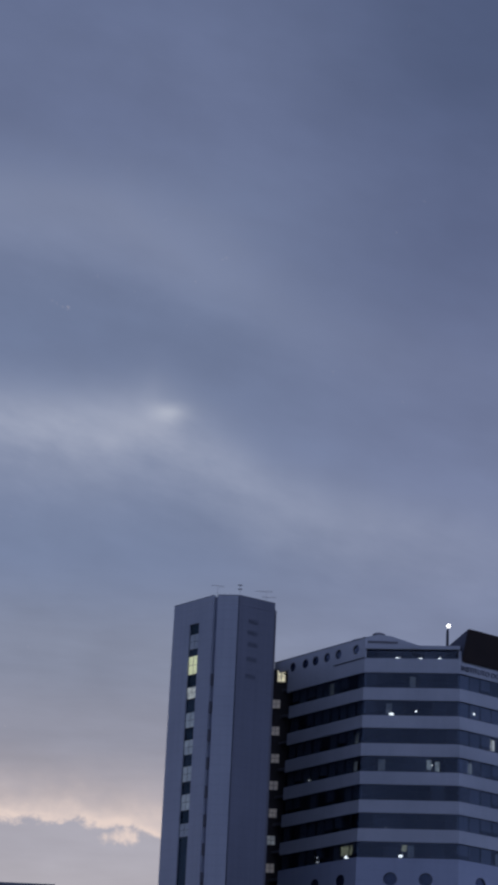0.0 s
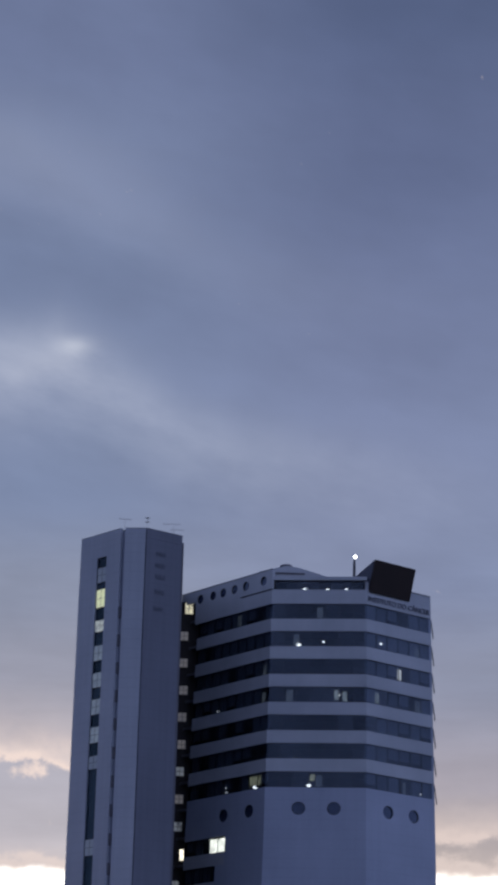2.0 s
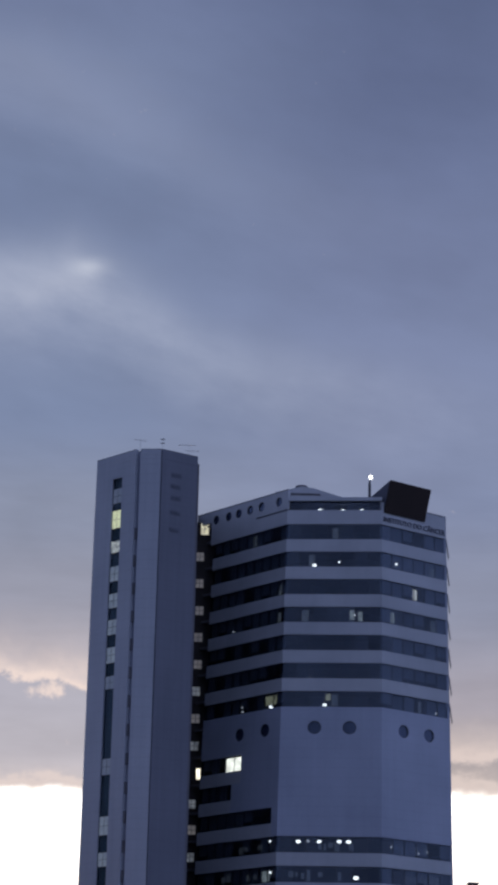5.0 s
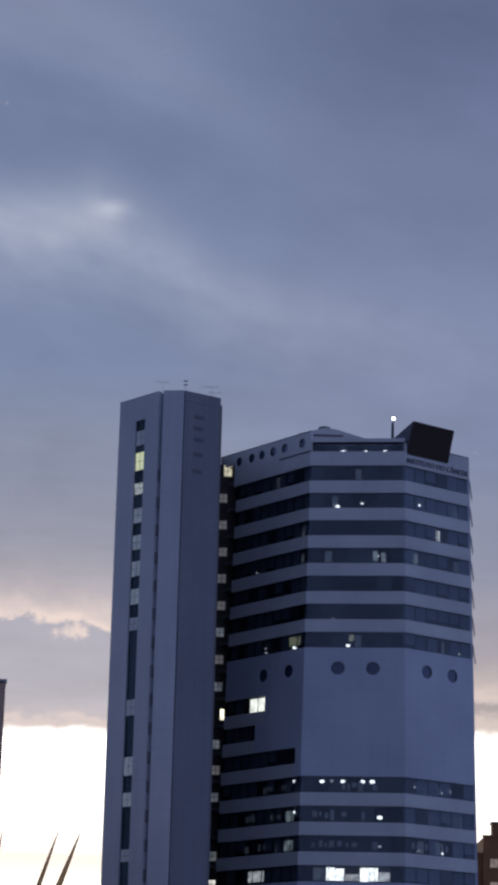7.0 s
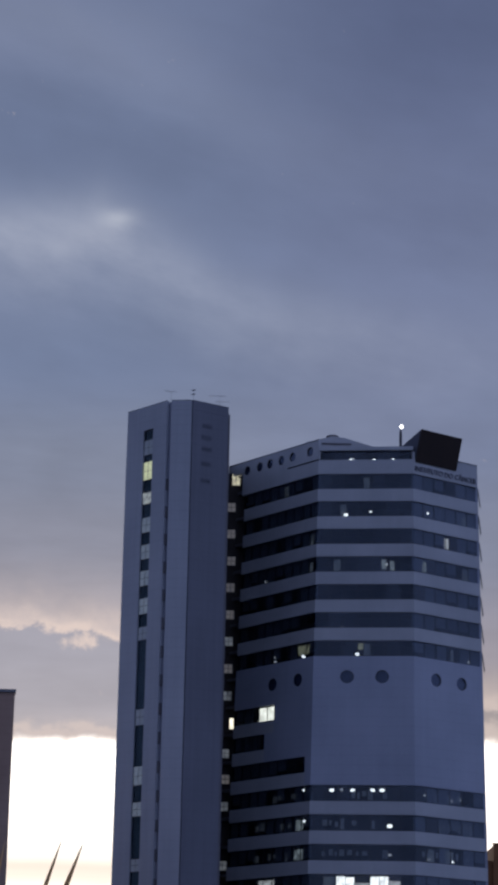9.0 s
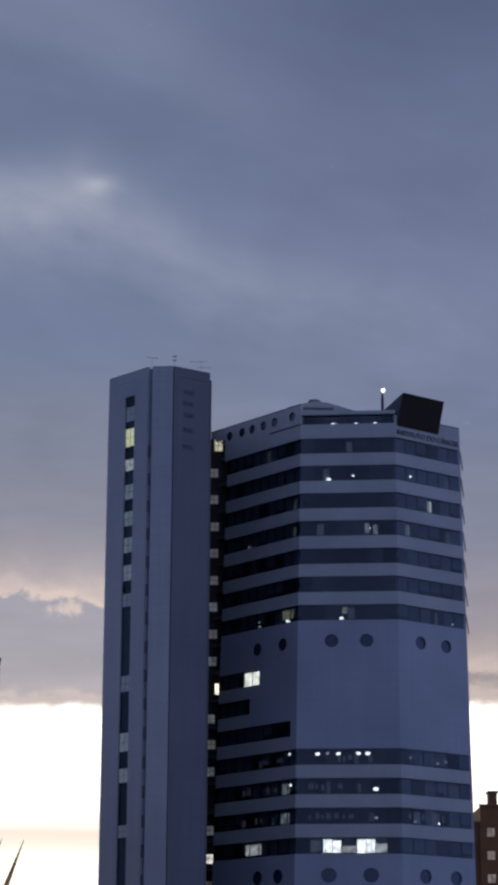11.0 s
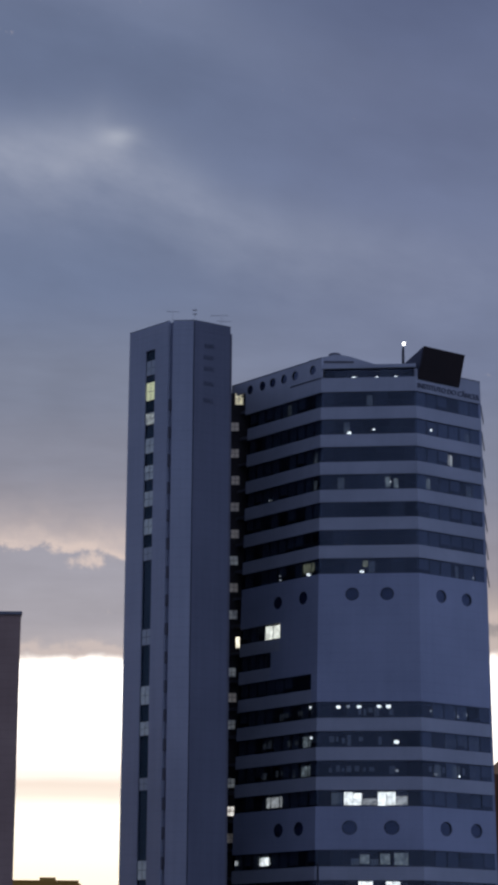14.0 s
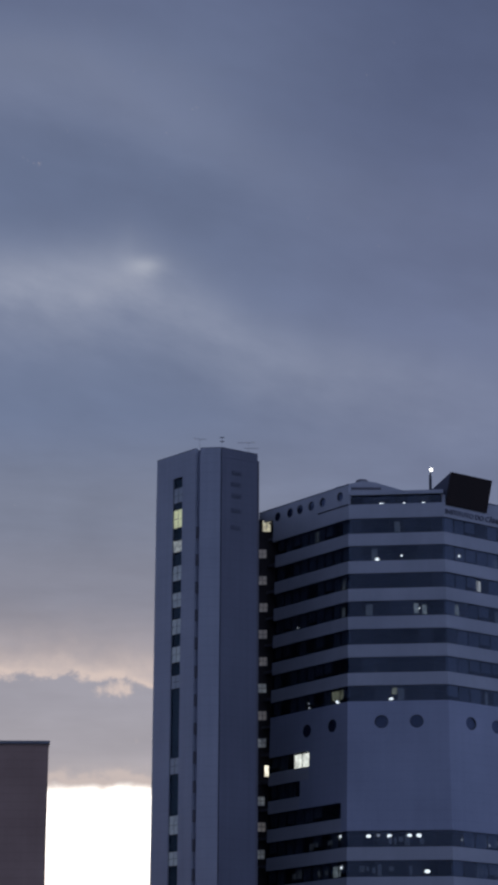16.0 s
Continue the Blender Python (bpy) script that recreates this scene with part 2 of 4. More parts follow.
def surface(name, dark, light, rough=0.6, metal=0.0, scale=0.4, fine_scale=6.0, bump=0.15, lines=0.0, line_depth=0.12, streak=0.3, spec=0.4):
    """Paint, concrete or stone: broad stains, fine grain, rain streaks; lines: spacing of horizontal courses in metres."""
    k = Mat(name)
    tc = k.node("ShaderNodeTexCoord")
    pos = tc.outputs["Object"]
    n1 = k.node("ShaderNodeTexNoise", Scale=scale, Detail=4.0)
    n2 = k.node("ShaderNodeTexNoise", Scale=fine_scale, Detail=3.0)
    mp = k.node("ShaderNodeMapping")
    mp.inputs["Scale"].default_value = (1.6, 1.6, 0.06)
    k.link(pos, mp.inputs[0])
    n3 = k.node("ShaderNodeTexNoise", Scale=1.0, Detail=3.0)
    k.link(mp.outputs[0], n3.inputs["Vector"])
    for n in (n1, n2):
        k.link(pos, n.inputs["Vector"])
    s = k.t.nodes.new("ShaderNodeMath"); s.operation = "MULTIPLY_ADD"
    k.link(n3.outputs["Fac"], s.inputs[0]); s.inputs[1].default_value = streak
    k.link(n1.outputs["Fac"], s.inputs[2])
    s2 = k.t.nodes.new("ShaderNodeMath"); s2.operation = "MULTIPLY_ADD"
    k.link(n2.outputs["Fac"], s2.inputs[0]); s2.inputs[1].default_value = 0.35
    k.link(s.outputs[0], s2.inputs[2])
    mr = k.node("ShaderNodeMapRange", From_Min=0.45, From_Max=0.45 + 0.55 + 0.5 * streak)
    k.link(s2.outputs[0], mr.inputs["Value"])
    mix = k.t.nodes.new("ShaderNodeMix"); mix.data_type = "RGBA"
    mix.inputs[6].default_value, mix.inputs[7].default_value = (*dark, 1), (*light, 1)
    k.link(mr.outputs["Result"], mix.inputs[0])
    col, height = mix.outputs[2], n2.outputs["Fac"]
    if lines:
        sp = k.t.nodes.new("ShaderNodeSeparateXYZ"); k.link(pos, sp.inputs[0])
        m = k.t.nodes.new("ShaderNodeMath"); m.operation = "PINGPONG"
        k.link(sp.outputs[2], m.inputs[0]); m.inputs[1].default_value = lines / 2
        j = k.node("ShaderNodeMapRange", From_Min=0.0, From_Max=lines * 0.1)
        k.link(m.outputs[0], j.inputs["Value"])
        jm = k.t.nodes.new("ShaderNodeMix"); jm.data_type, jm.blend_type = "RGBA", "MULTIPLY"
        inv = k.node("ShaderNodeMapRange", To_Min=1.0 - line_depth, To_Max=1.0)
        k.link(j.outputs["Result"], inv.inputs["Value"])
        jm.inputs[0].default_value = 1.0
        k.link(col, jm.inputs[6]); k.link(inv.outputs["Result"], jm.inputs[7])
        col = jm.outputs[2]
    k.link(col, k.b.inputs["Base Color"])
    bp = k.node("ShaderNodeBump", Strength=bump, Distance=0.02)
    k.link(height, bp.inputs["Height"]); k.link(bp.outputs[0], k.b.inputs["Normal"])
    k.b.inputs["Roughness"].default_value, k.b.inputs["Metallic"].default_value = rough, metal
    k.b.inputs["Specular IOR Level"].default_value = spec
    return k.m


def window_glass(name, tint, base=0.04, rough=0.06):
    """Tinted glazing: lets a little light through, mirrors the sky."""
    k = Mat(name)
    tr = k.node("ShaderNodeBsdfTransparent", Color=(*tint, 1))
    gl = k.node("ShaderNodeBsdfGlossy", Color=(0.62, 0.73, 0.92, 1), Roughness=rough)
    lw = k.node("ShaderNodeLayerWeight", Blend=0.5)
    pw = k.t.nodes.new("ShaderNodeMath"); pw.operation = "POWER"
    k.link(lw.outputs["Facing"], pw.inputs[0]); pw.inputs[1].default_value = 4.0
    fr = k.t.nodes.new("ShaderNodeMath"); fr.operation = "MULTIPLY_ADD"
    k.link(pw.outputs[0], fr.inputs[0]); fr.inputs[1].default_value = 0.7; fr.inputs[2].default_value = base
    mul = k.t.nodes.new("ShaderNodeMath"); mul.operation = "MULTIPLY_ADD"
    oi = k.node("ShaderNodeObjectInfo")
    k.link(oi.outputs["Random"], mul.inputs[0]); mul.inputs[1].default_value = 0.025
    k.link(fr.outputs[0], mul.inputs[2])
    nz = k.node("ShaderNodeTexNoise", Scale=0.6)
    bp = k.node("ShaderNodeBump", Strength=0.08, Distance=0.05)
    k.link(nz.outputs["Fac"], bp.inputs["Height"]); k.link(bp.outputs[0], gl.inputs["Normal"])
    mx = k.t.nodes.new("ShaderNodeMixShader")
    k.link(mul.outputs[0], mx.inputs[0]); k.link(tr.outputs[0], mx.inputs[1]); k.link(gl.outputs[0], mx.inputs[2])
    k.link(mx.outputs[0], k.t.nodes["Material Output"].inputs["Surface"])
    return k.m


def glow(name, colour, strength, mottle=0.0, scale=3.0):
    """A lamp, or a blind lit from the room behind it."""
    k = Mat(name)
    k.b.inputs["Base Color"].default_value = (*[c * 0.5 for c in colour], 1)
    k.b.inputs["Emission Color"].default_value = (*colour, 1)
    k.b.inputs["Roughness"].default_value = 0.7
    if mottle:
        tc = k.node("ShaderNodeTexCoord")
        n = k.node("ShaderNodeTexNoise", Scale=scale, Detail=3.0)
        k.link(tc.outputs["Object"], n.inputs["Vector"])
        mr = k.node("ShaderNodeMapRange", From_Min=0.35, From_Max=0.65, To_Min=strength * (1 - mottle), To_Max=strength * (1 + mottle))
        k.link(n.outputs["Fac"], mr.inputs["Value"]); k.link(mr.outputs["Result"], k.b.inputs["Emission Strength"])
    else:
        k.b.inputs["Emission Strength"].default_value = strength
    return k.m


M_CLAD = surface("pale_cladding", (0.32, 0.345, 0.385), (0.46, 0.485, 0.53), 0.5, scale=0.15, lines=0.44, line_depth=0.1)
M_WALL = surface("painted_wall", (0.268, 0.307, 0.395), (0.38, 0.42, 0.53), 0.55, scale=0.12, lines=1.3, line_depth=0.05)
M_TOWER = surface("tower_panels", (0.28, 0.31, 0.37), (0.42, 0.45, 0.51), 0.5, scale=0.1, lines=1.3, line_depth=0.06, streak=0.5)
# darker copy of the tower panels, with the right face's shade in its colour
M_TOWER_SHADED = surface("tower_panels_shaded", (0.095, 0.106, 0.14), (0.158, 0.172, 0.22), 0.55, scale=0.08, lines=1.3, line_depth=0.06, streak=0.6)
M_RECESS = surface("groove_paint", (0.24, 0.27, 0.36), (0.34, 0.37, 0.47), 0.7)
M_DARK = surface("dark_interior", (0.10, 0.10, 0.115), (0.15, 0.15, 0.17), 0.9)
M_VENT = surface("vent_grey", (0.05, 0.058, 0.085), (0.08, 0.09, 0.13), 0.6)
# return wall darkened by colour to cut light bounced into the notch
M_RETURN = surface("darkened_return", (0.10, 0.10, 0.12), (0.16, 0.16, 0.185), 0.7)
M_PORT = surface("porthole_blind", (0.11, 0.115, 0.16), (0.17, 0.18, 0.235), 0.8)
M_FLOOR = surface("floor_slab", (0.12, 0.12, 0.13), (0.18, 0.18, 0.19), 0.8)
M_FRAME = surface("dark_aluminium", (0.03, 0.035, 0.045), (0.06, 0.065, 0.08), 0.4, 0.6)
M_BOARD = surface("matt_black_board", (0.014, 0.008, 0.007), (0.026, 0.014, 0.012), 0.7)
M_STEEL = surface("galvanised_steel", (0.12, 0.13, 0.15), (0.22, 0.23, 0.25), 0.45, 0.8)
M_ROOF = surface("roof_sheet", (0.10, 0.11, 0.13), (0.17, 0.18, 0.21), 0.6)
M_LETTER = surface("sign_letter", (0.09, 0.10, 0.13), (0.14, 0.15, 0.19), 0.5)
# shade of the notch between tower and block is put into this dark colour
M_LINK = surface("link_wall_shaded", (0.035, 0.030, 0.030), (0.06, 0.052, 0.05), 0.85)
M_SLAB = surface("weathered_concrete", (0.31, 0.21, 0.17), (0.44, 0.31, 0.25), 0.85, scale=0.2, lines=0.9, line_depth=0.1)
M_BROWN = surface("brown_render", (0.16, 0.075, 0.035), (0.28, 0.13, 0.06), 0.85, scale=0.25, lines=0.3, line_depth=0.12)
# orange of the sunset glare is put into this wall colour
M_GLARE_TINT = surface("glare_tinted_render", (0.62, 0.34, 0.06), (0.78, 0.46, 0.11), 0.85, scale=0.3)
M_GROUND = surface("asphalt", (0.035, 0.035, 0.035), (0.06, 0.06, 0.06), 0.9, scale=0.05, fine_scale=2.0)
M_LEAF = surface("sword_leaf", (0.20, 0.15, 0.09), (0.36, 0.28, 0.17), 0.5, scale=20, fine_scale=90, spec=0.3)
lt = M_LEAF.node_tree
tl = lt.nodes.new("ShaderNodeBsdfTranslucent")
tl.inputs["Color"].default_value = (0.82, 0.66, 0.48, 1)
ms = lt.nodes.new("ShaderNodeMixShader")
ms.inputs[0].default_value = 0.8
lt.links.new(lt.nodes["Principled BSDF"].outputs[0], ms.inputs[1])
lt.links.new(tl.outputs[0], ms.inputs[2])
lt.links.new(ms.outputs[0], lt.nodes["Material Output"].inputs["Surface"])
M_BARK = surface("fibrous_bark", (0.08, 0.06, 0.04), (0.18, 0.13, 0.09), 0.9, scale=8, fine_scale=60, bump=0.6)
M_GLASS = window_glass("tinted_glass", (0.57, 0.61, 0.655))
M_GLASS_ROUND = window_glass("round_glass", (0.62, 0.66, 0.75), 0.045)
M_GLASS_STAIR = window_glass("stair_glass", (0.45, 0.55, 0.55), 0.012)
M_LAMP = glow("lamp_white", (1.0, 0.98, 0.94), 3.6)
M_LAMP_DIM = glow("lamp_dim", (0.95, 0.95, 1.0), 0.6)
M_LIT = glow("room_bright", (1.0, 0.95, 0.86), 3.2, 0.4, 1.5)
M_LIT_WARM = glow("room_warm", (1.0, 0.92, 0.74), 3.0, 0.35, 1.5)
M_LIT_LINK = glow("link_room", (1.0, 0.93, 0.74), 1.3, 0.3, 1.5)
M_BLIND = surface("lightening_cloth", (0.30, 0.31, 0.34), (0.44, 0.45, 0.48), 0.8, scale=0.5)
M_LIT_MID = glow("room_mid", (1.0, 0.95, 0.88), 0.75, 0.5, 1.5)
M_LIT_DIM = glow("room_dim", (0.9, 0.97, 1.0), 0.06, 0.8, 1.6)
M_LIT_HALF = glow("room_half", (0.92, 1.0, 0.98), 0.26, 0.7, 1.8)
M_WIN_BROWN = glow("flat_window", (1.0, 0.74, 0.55), 0.16, 0.7, 1.2)
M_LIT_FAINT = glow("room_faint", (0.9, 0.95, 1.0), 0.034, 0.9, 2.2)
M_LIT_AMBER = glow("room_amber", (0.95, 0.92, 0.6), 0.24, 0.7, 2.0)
M_FROST = glow("frosted_pane", (0.75, 0.88, 0.95), 0.06, 0.6, 2.0)
M_LINKWIN = glow("link_pane", (1.0, 0.93, 0.86), 0.05, 0.6, 2.0)
M_LINKWIN_LIT = glow("link_pane_lit", (1.0, 0.94, 0.68), 0.42, 0.5, 1.5)
M_FROST_DARK = glow("frosted_pane_dark", (0.7, 0.8, 0.9), 0.02, 0.6, 2.0)
M_FROST_DIM = glow("frosted_pane_dim", (0.9, 0.97, 0.9), 0.2, 0.9, 3.0)
M_FROST_LIT = glow("frosted_pane_lit", (0.93, 1.0, 0.62), 0.42, 0.25, 4.0)


# ---- helpers for shapes ----
def mesh_of(bm, name, material):
    bmesh.ops.recalc_face_normals(bm, faces=bm.faces)
    me = bpy.data.meshes.new(name)
    bm.to_mesh(me)
    bm.free()
    me.materials.append(material)
    return me


def part(name, bm, material, parent, label=""):
    """A bmesh as one mesh object under a thing or a part."""
    ob = new(name, mesh_of(bm, name, material))
    ob.parent = parent
    return tagged(ob, label) if label else ob


def thing(name, at, label, category, group="", kind=""):
    ob = new(name)
    ob.location = at
    ob.empty_display_size = 0.5
    return tagged(ob, label, category, group, kind)


def grid_solid(bm, rows):
    """A closed solid from equal rings of points."""
    rings = [[bm.verts.new(p) for p in r] for r in rows]
    n = len(rings[0])
    for a, b in zip(rings, rings[1:]):
        for i in range(n):
            bm.faces.new((a[i], a[(i + 1) % n], b[(i + 1) % n], b[i]))
    bm.faces.new(rings[0][::-1])
    bm.faces.new(rings[-1])


def prism(pts, z0, z1, bm=None):
    bm = bm or bmesh.new()
    grid_solid(bm, [[(x, y, z0) for x, y in pts], [(x, y, z1) for x, y in pts]])
    return bm


def box(x0, x1, y0, y1, z0, z1, bm=None):
    return prism([(x0, y0), (x1, y0), (x1, y1), (x0, y1)], z0, z1, bm)


def tube(bm, pts, radii, sides=8):
    rings = []
    for i, p in enumerate(pts):
        p = Vector(p)
        d = (Vector(pts[min(i + 1, len(pts) - 1)]) - Vector(pts[max(i - 1, 0)])).normalized()
        u = d.orthogonal().normalized()
        w = d.cross(u)
        rings.append([p + radii[i] * (u * math.cos(a) + w * math.sin(a)) for a in [2 * math.pi * j / sides for j in range(sides)]])
    grid_solid(bm, rings)
    return bm


def under(ob_bm, m):
    bmesh.ops.transform(ob_bm, matrix=m, verts=ob_bm.verts)
    return ob_bm


# ---- ground ----
bm = bmesh.new()
R = 2600
ring = [bm.verts.new((R * math.cos(a), 300 + R * math.sin(a), 0)) for a in [2 * math.pi * i / 48 for i in range(48)]]
bm.faces.new(ring)
ground = tagged(new("ground", mesh_of(bm, "ground", M_GROUND)), "dark grey asphalt ground of the city", "ground", kind="structure")

# ---- office block: an octagon that narrows slightly towards the top ----
FLOOR = 3.9
Z0 = 83.15          # head of the top full window strip
WIN = 2.15          # height of a window strip
TAPER = 0.0054      # growth of the plan for each storey further down
MID = Vector((19.27, 327.1))
PLAN = {"D": Vector((-2.94, 324.93)), "A": Vector((9.64, 309.08)), "B": Vector((22.67, 307.65)), "C": Vector((32.22, 314.84)),
        "E": Vector((33.1, 329.0)), "G": Vector((28.0, 345.0)), "H": Vector((4.0, 345.0))}


def corner(n, k):
    return MID + (1 + TAPER * k) * (PLAN[n] - MID)


def at(face, s, k, off=0.0):
    """The point a share s along a face, k storeys below the top strip's head, off metres out from the wall."""
    a, b = corner(face[0], k), corner(face[1], k)
    d = (b - a).normalized()
    q = a + (b - a) * s + Vector((d.y, -d.x)) * off
    return Vector((q.x, q.y, Z0 - FLOOR * k))


def length(face):
    return (PLAN[face[1]] - PLAN[face[0]]).length


def panel(face, s0, s1, k0, k1, out_, in_, bm=None):
    """A slab on a face between two shares and two levels (k0 the higher)."""
    bm = bm or bmesh.new()
    grid_solid(bm, [[at(face, s0, k, out_), at(face, s1, k, out_), at(face, s1, k, in_), at(face, s0, k, in_)] for k in (k0, k1)])
    return bm


def holed_panel(face, s0, s1, k0, k1, holes, kc, rad, out_, in_):
    """The same with a row of round holes at level kc."""
    bm = bmesh.new()
    L = length(face)
    h = rad * 1.25
    ds, dk = h / L, h / FLOOR
    if kc - dk > k0:
        panel(face, s0, s1, k0, kc - dk, out_, in_, bm)
    if kc + dk < k1:
        panel(face, s0, s1, kc + dk, k1, out_, in_, bm)
    xs = s0
    for c in holes:
        panel(face, xs, c - ds, kc - dk, kc + dk, out_, in_, bm)
        xs = c + ds
        n = 32
        rings = []
        for off in (out_, in_):
            sq, ci = [], []
            for i in range(n):
                a = 2 * math.pi * i / n
                x, y = math.cos(a), math.sin(a)
                m = max(abs(x), abs(y))
                sq.append(bm.verts.new(at(face, c + ds * x / m, kc + dk * y / m, off)))
                ci.append(bm.verts.new(at(face, c + rad * x / L, kc + rad * y / FLOOR, off)))
            rings.append((sq, ci))
        for i in range(n):
            j = (i + 1) % n
            for sq, ci in rings:
                bm.faces.new((sq[i], sq[j], ci[j], ci[i]))
            bm.faces.new((rings[0][1][i], rings[0][1][j], rings[1][1][j], rings[1][1][i]))
    panel(face, xs, s1, kc - dk, kc + dk, out_, in_, bm)
    bmesh.ops.remove_doubles(bm, verts=bm.verts, dist=0.001)
    return bm


def round_window(face, c, kc, rad, parent):
    L = length(face)
    n = 32
    def ring_pts(r, off):
        return [at(face, c + r * math.cos(a) / L, kc + r * math.sin(a) / FLOOR, off) for a in [2 * math.pi * i / n for i in range(n)]]
    bm = bmesh.new()
    rings = [[bm.verts.new(p) for p in ring_pts(r, o)] for r, o in ((rad * 0.99, -0.10), (rad * 0.9, -0.10), (rad * 0.9, -0.26), (rad * 0.99, -0.26))]
    for a in range(4):
        for i in range(n):
            bm.faces.new((rings[a][i], rings[a][(i + 1) % n], rings[(a + 1) % 4][(i + 1) % n], rings[(a + 1) % 4][i]))
    w = sub("round_window", bm, M_FRAME, parent, "deep round porthole window in the wall")
    bm = bmesh.new()
    grid_solid(bm, [ring_pts(rad * 0.9, -0.17), ring_pts(rad * 0.9, -0.2)])
    sub("pane", bm, M_GLASS_ROUND, w)
    bm = bmesh.new()
    grid_solid(bm, [ring_pts(rad * 0.98, -0.3), ring_pts(rad * 0.98, -0.34)])
    sub("blind", bm, M_PORT, w)


block = thing("office_building", (19.3, 327, 0), "tall pale office tower with dark ribbon windows, a few lit", "building")


def bpart(name, bm, mat, label=""):
    return part(name, under(bm, Matrix.Translation((-19.3, -327, 0))), mat, block, label)


def sub(name, bm, mat, parent, label=""):
    return part(name, under(bm, Matrix.Translation((-19.3, -327, 0))), mat, parent, label)


# core, floors
bm = bmesh.new()
grid_solid(bm, [[(q.x, q.y, Z0 - FLOOR * k) for q in [MID + (corner(n, k) - MID) * 0.62 for n in "DABCEGH"]] for k in (-0.5, 21.3)])
bpart("core", bm, M_DARK)
FACES = ("DA", "AB", "BC")
START = {"DA": 0.2, "AB": 0.0, "BC": 0.0}
for k in list(range(-1, 21)):
    zk = k + 0.74
    bm = bmesh.new()
    grid_solid(bm, [[(q.x, q.y, Z0 - FLOOR * kk) for q in [MID + (corner(n, k) - MID) * 0.965 for n in "DABCEGH"]] for kk in (zk, zk + 0.09)])
    bpart("floor_slab", bm, M_FLOOR)
# back walls
bm = bmesh.new()
for f in ("CE", "EG", "GH", "HD"):
    panel(f, 0.0, 1.0, -0.8, 21.3, 0.0, -0.4, bm)
bpart("rear_wall", bm, M_WALL)

STRIPS = [0, 1, 2, 3, 4, 5, 6, 11, 12, 13, 14, 16, 17, 18, 19, 20]
W = WIN / FLOOR
NPANE = {"DA": 9, "AB": 7, "BC": 6}


def strip(face, s0, s1, k, count, head=W, out_=-0.2):
    for i in range(count):
        a, b = s0 + (s1 - s0) * i / count, s0 + (s1 - s0) * (i + 1) / count
        g = 0.022 / length(face)
        p = bpart("window_pane", panel(face, a + g, b - g, k + 0.012, k + head - 0.012, out_, out_ - 0.03), M_GLASS)
        if i:
            bpart("mullion", panel(face, a - g, a + g, k + 0.012, k + head - 0.012, out_ + 0.02, out_ - 0.09), M_FRAME)
    for kk in (k, k + head - 0.012):
        bpart("window_rail", panel(face, s0, s1, kk, kk + 0.012, out_ + 0.06, out_ - 0.1), M_FRAME)


for k in STRIPS:
    for face in FACES:
        strip(face, START[face], 1.0, k, NPANE[face] if k < 18 else 1)
# spandrels under each strip, as far as the next strip or wall
for k in (0, 1, 2, 3, 4, 5, 11, 12, 13, 16, 17, 18, 19, 20):
    for face in FACES:
        bpart("spandrel", panel(face, START[face], 1.0, k + W, k + 1, 0.0, -0.35), M_CLAD)
# blank wall of four storeys with portholes, and the lower porthole storey
for face, holes in (("AB", (0.335, 0.681)), ("BC", (0.314, 0.686))):
    bpart("wall", holed_panel(face, 0.0, 1.0, 6 + W, 11, holes, 7.27, 0.9, 0.0, -0.35), M_WALL)
    for c in holes:
        round_window(face, c, 7.27, 0.9, block)
bpart("wall", holed_panel("DA", 0.2, 1.0, 6 + W, 8, (0.587, 0.845), 7.29, 0.9, 0.0, -0.35), M_WALL)
for c in (0.587, 0.845):
    round_window("DA", c, 7.29, 0.9, block)
for k, s, nxt in ((8, 0.618, 9), (9, 0.528, 10), (10, 0.94, 11)):
    strip("DA", 0.2, s, k, round(9 * (s - 0.2) / 0.8))
    bpart("wall", panel("DA", s, 1.0, k, nxt, 0.0, -0.35), M_WALL)
    bpart("spandrel", panel("DA", 0.2, s, k + W, nxt, 0.0, -0.35), M_CLAD)
for face, holes in (("AB", (0.317, 0.708)), ("BC", (0.31, 0.728)), ("DA", (0.645, 0.84))):
    bpart("wall", holed_panel(face, START[face], 1.0, 14 + W, 16, holes, 15.26, 0.95, 0.0, -0.35), M_WALL)
    for c in holes:
        round_window(face, c, 15.26, 0.95, block)
# dark rainwater pipe by the lower corner
bm = bmesh.new()
tube(bm, [at("AB", 0.03, 16.45, 0.06), at("AB", 0.03, 20, 0.06)], [0.13, 0.13])
bpart("downpipe", bm, M_FRAME)

# top storey
bpart("parapet", panel("DA", 0.0, 0.165, -1.27, -0.86, 0.0, -0.35), M_CLAD)
bpart("parapet", holed_panel("DA", 0.165, 0.665, -1.27, 0.0, (0.211, 0.352, 0.466, 0.592), -0.92, 0.68, 0.0, -0.35), M_CLAD)
for c in (0.211, 0.352, 0.466, 0.592, 0.716, 0.906):
    round_window("DA", c, -0.92, 0.68, block)
bpart("parapet", holed_panel("DA", 0.665, 1.0, -1.27, -0.56, (0.716, 0.906), -0.92, 0.68, 0.0, -0.35), M_CLAD)
bpart("spandrel", panel("DA", 0.665, 1.0, -0.5, 0.0, 0.0, -0.35), M_CLAD)
bpart("slot", panel("DA", 0.665, 1.0, -0.56, -0.5, -0.25, -0.35), M_DARK, "dark shadow slot in the parapet")
bpart("spandrel", panel("AB", 0.0, 1.0, -0.52, 0.0, 0.0, -0.35), M_CLAD)
strip("AB", 0.03, 0.97, -0.87, 8, head=0.35, out_=-0.5)
bpart("fascia", panel("AB", 0.0, 1.0, -1.0, -0.87, 0.0, -0.6), M_CLAD)
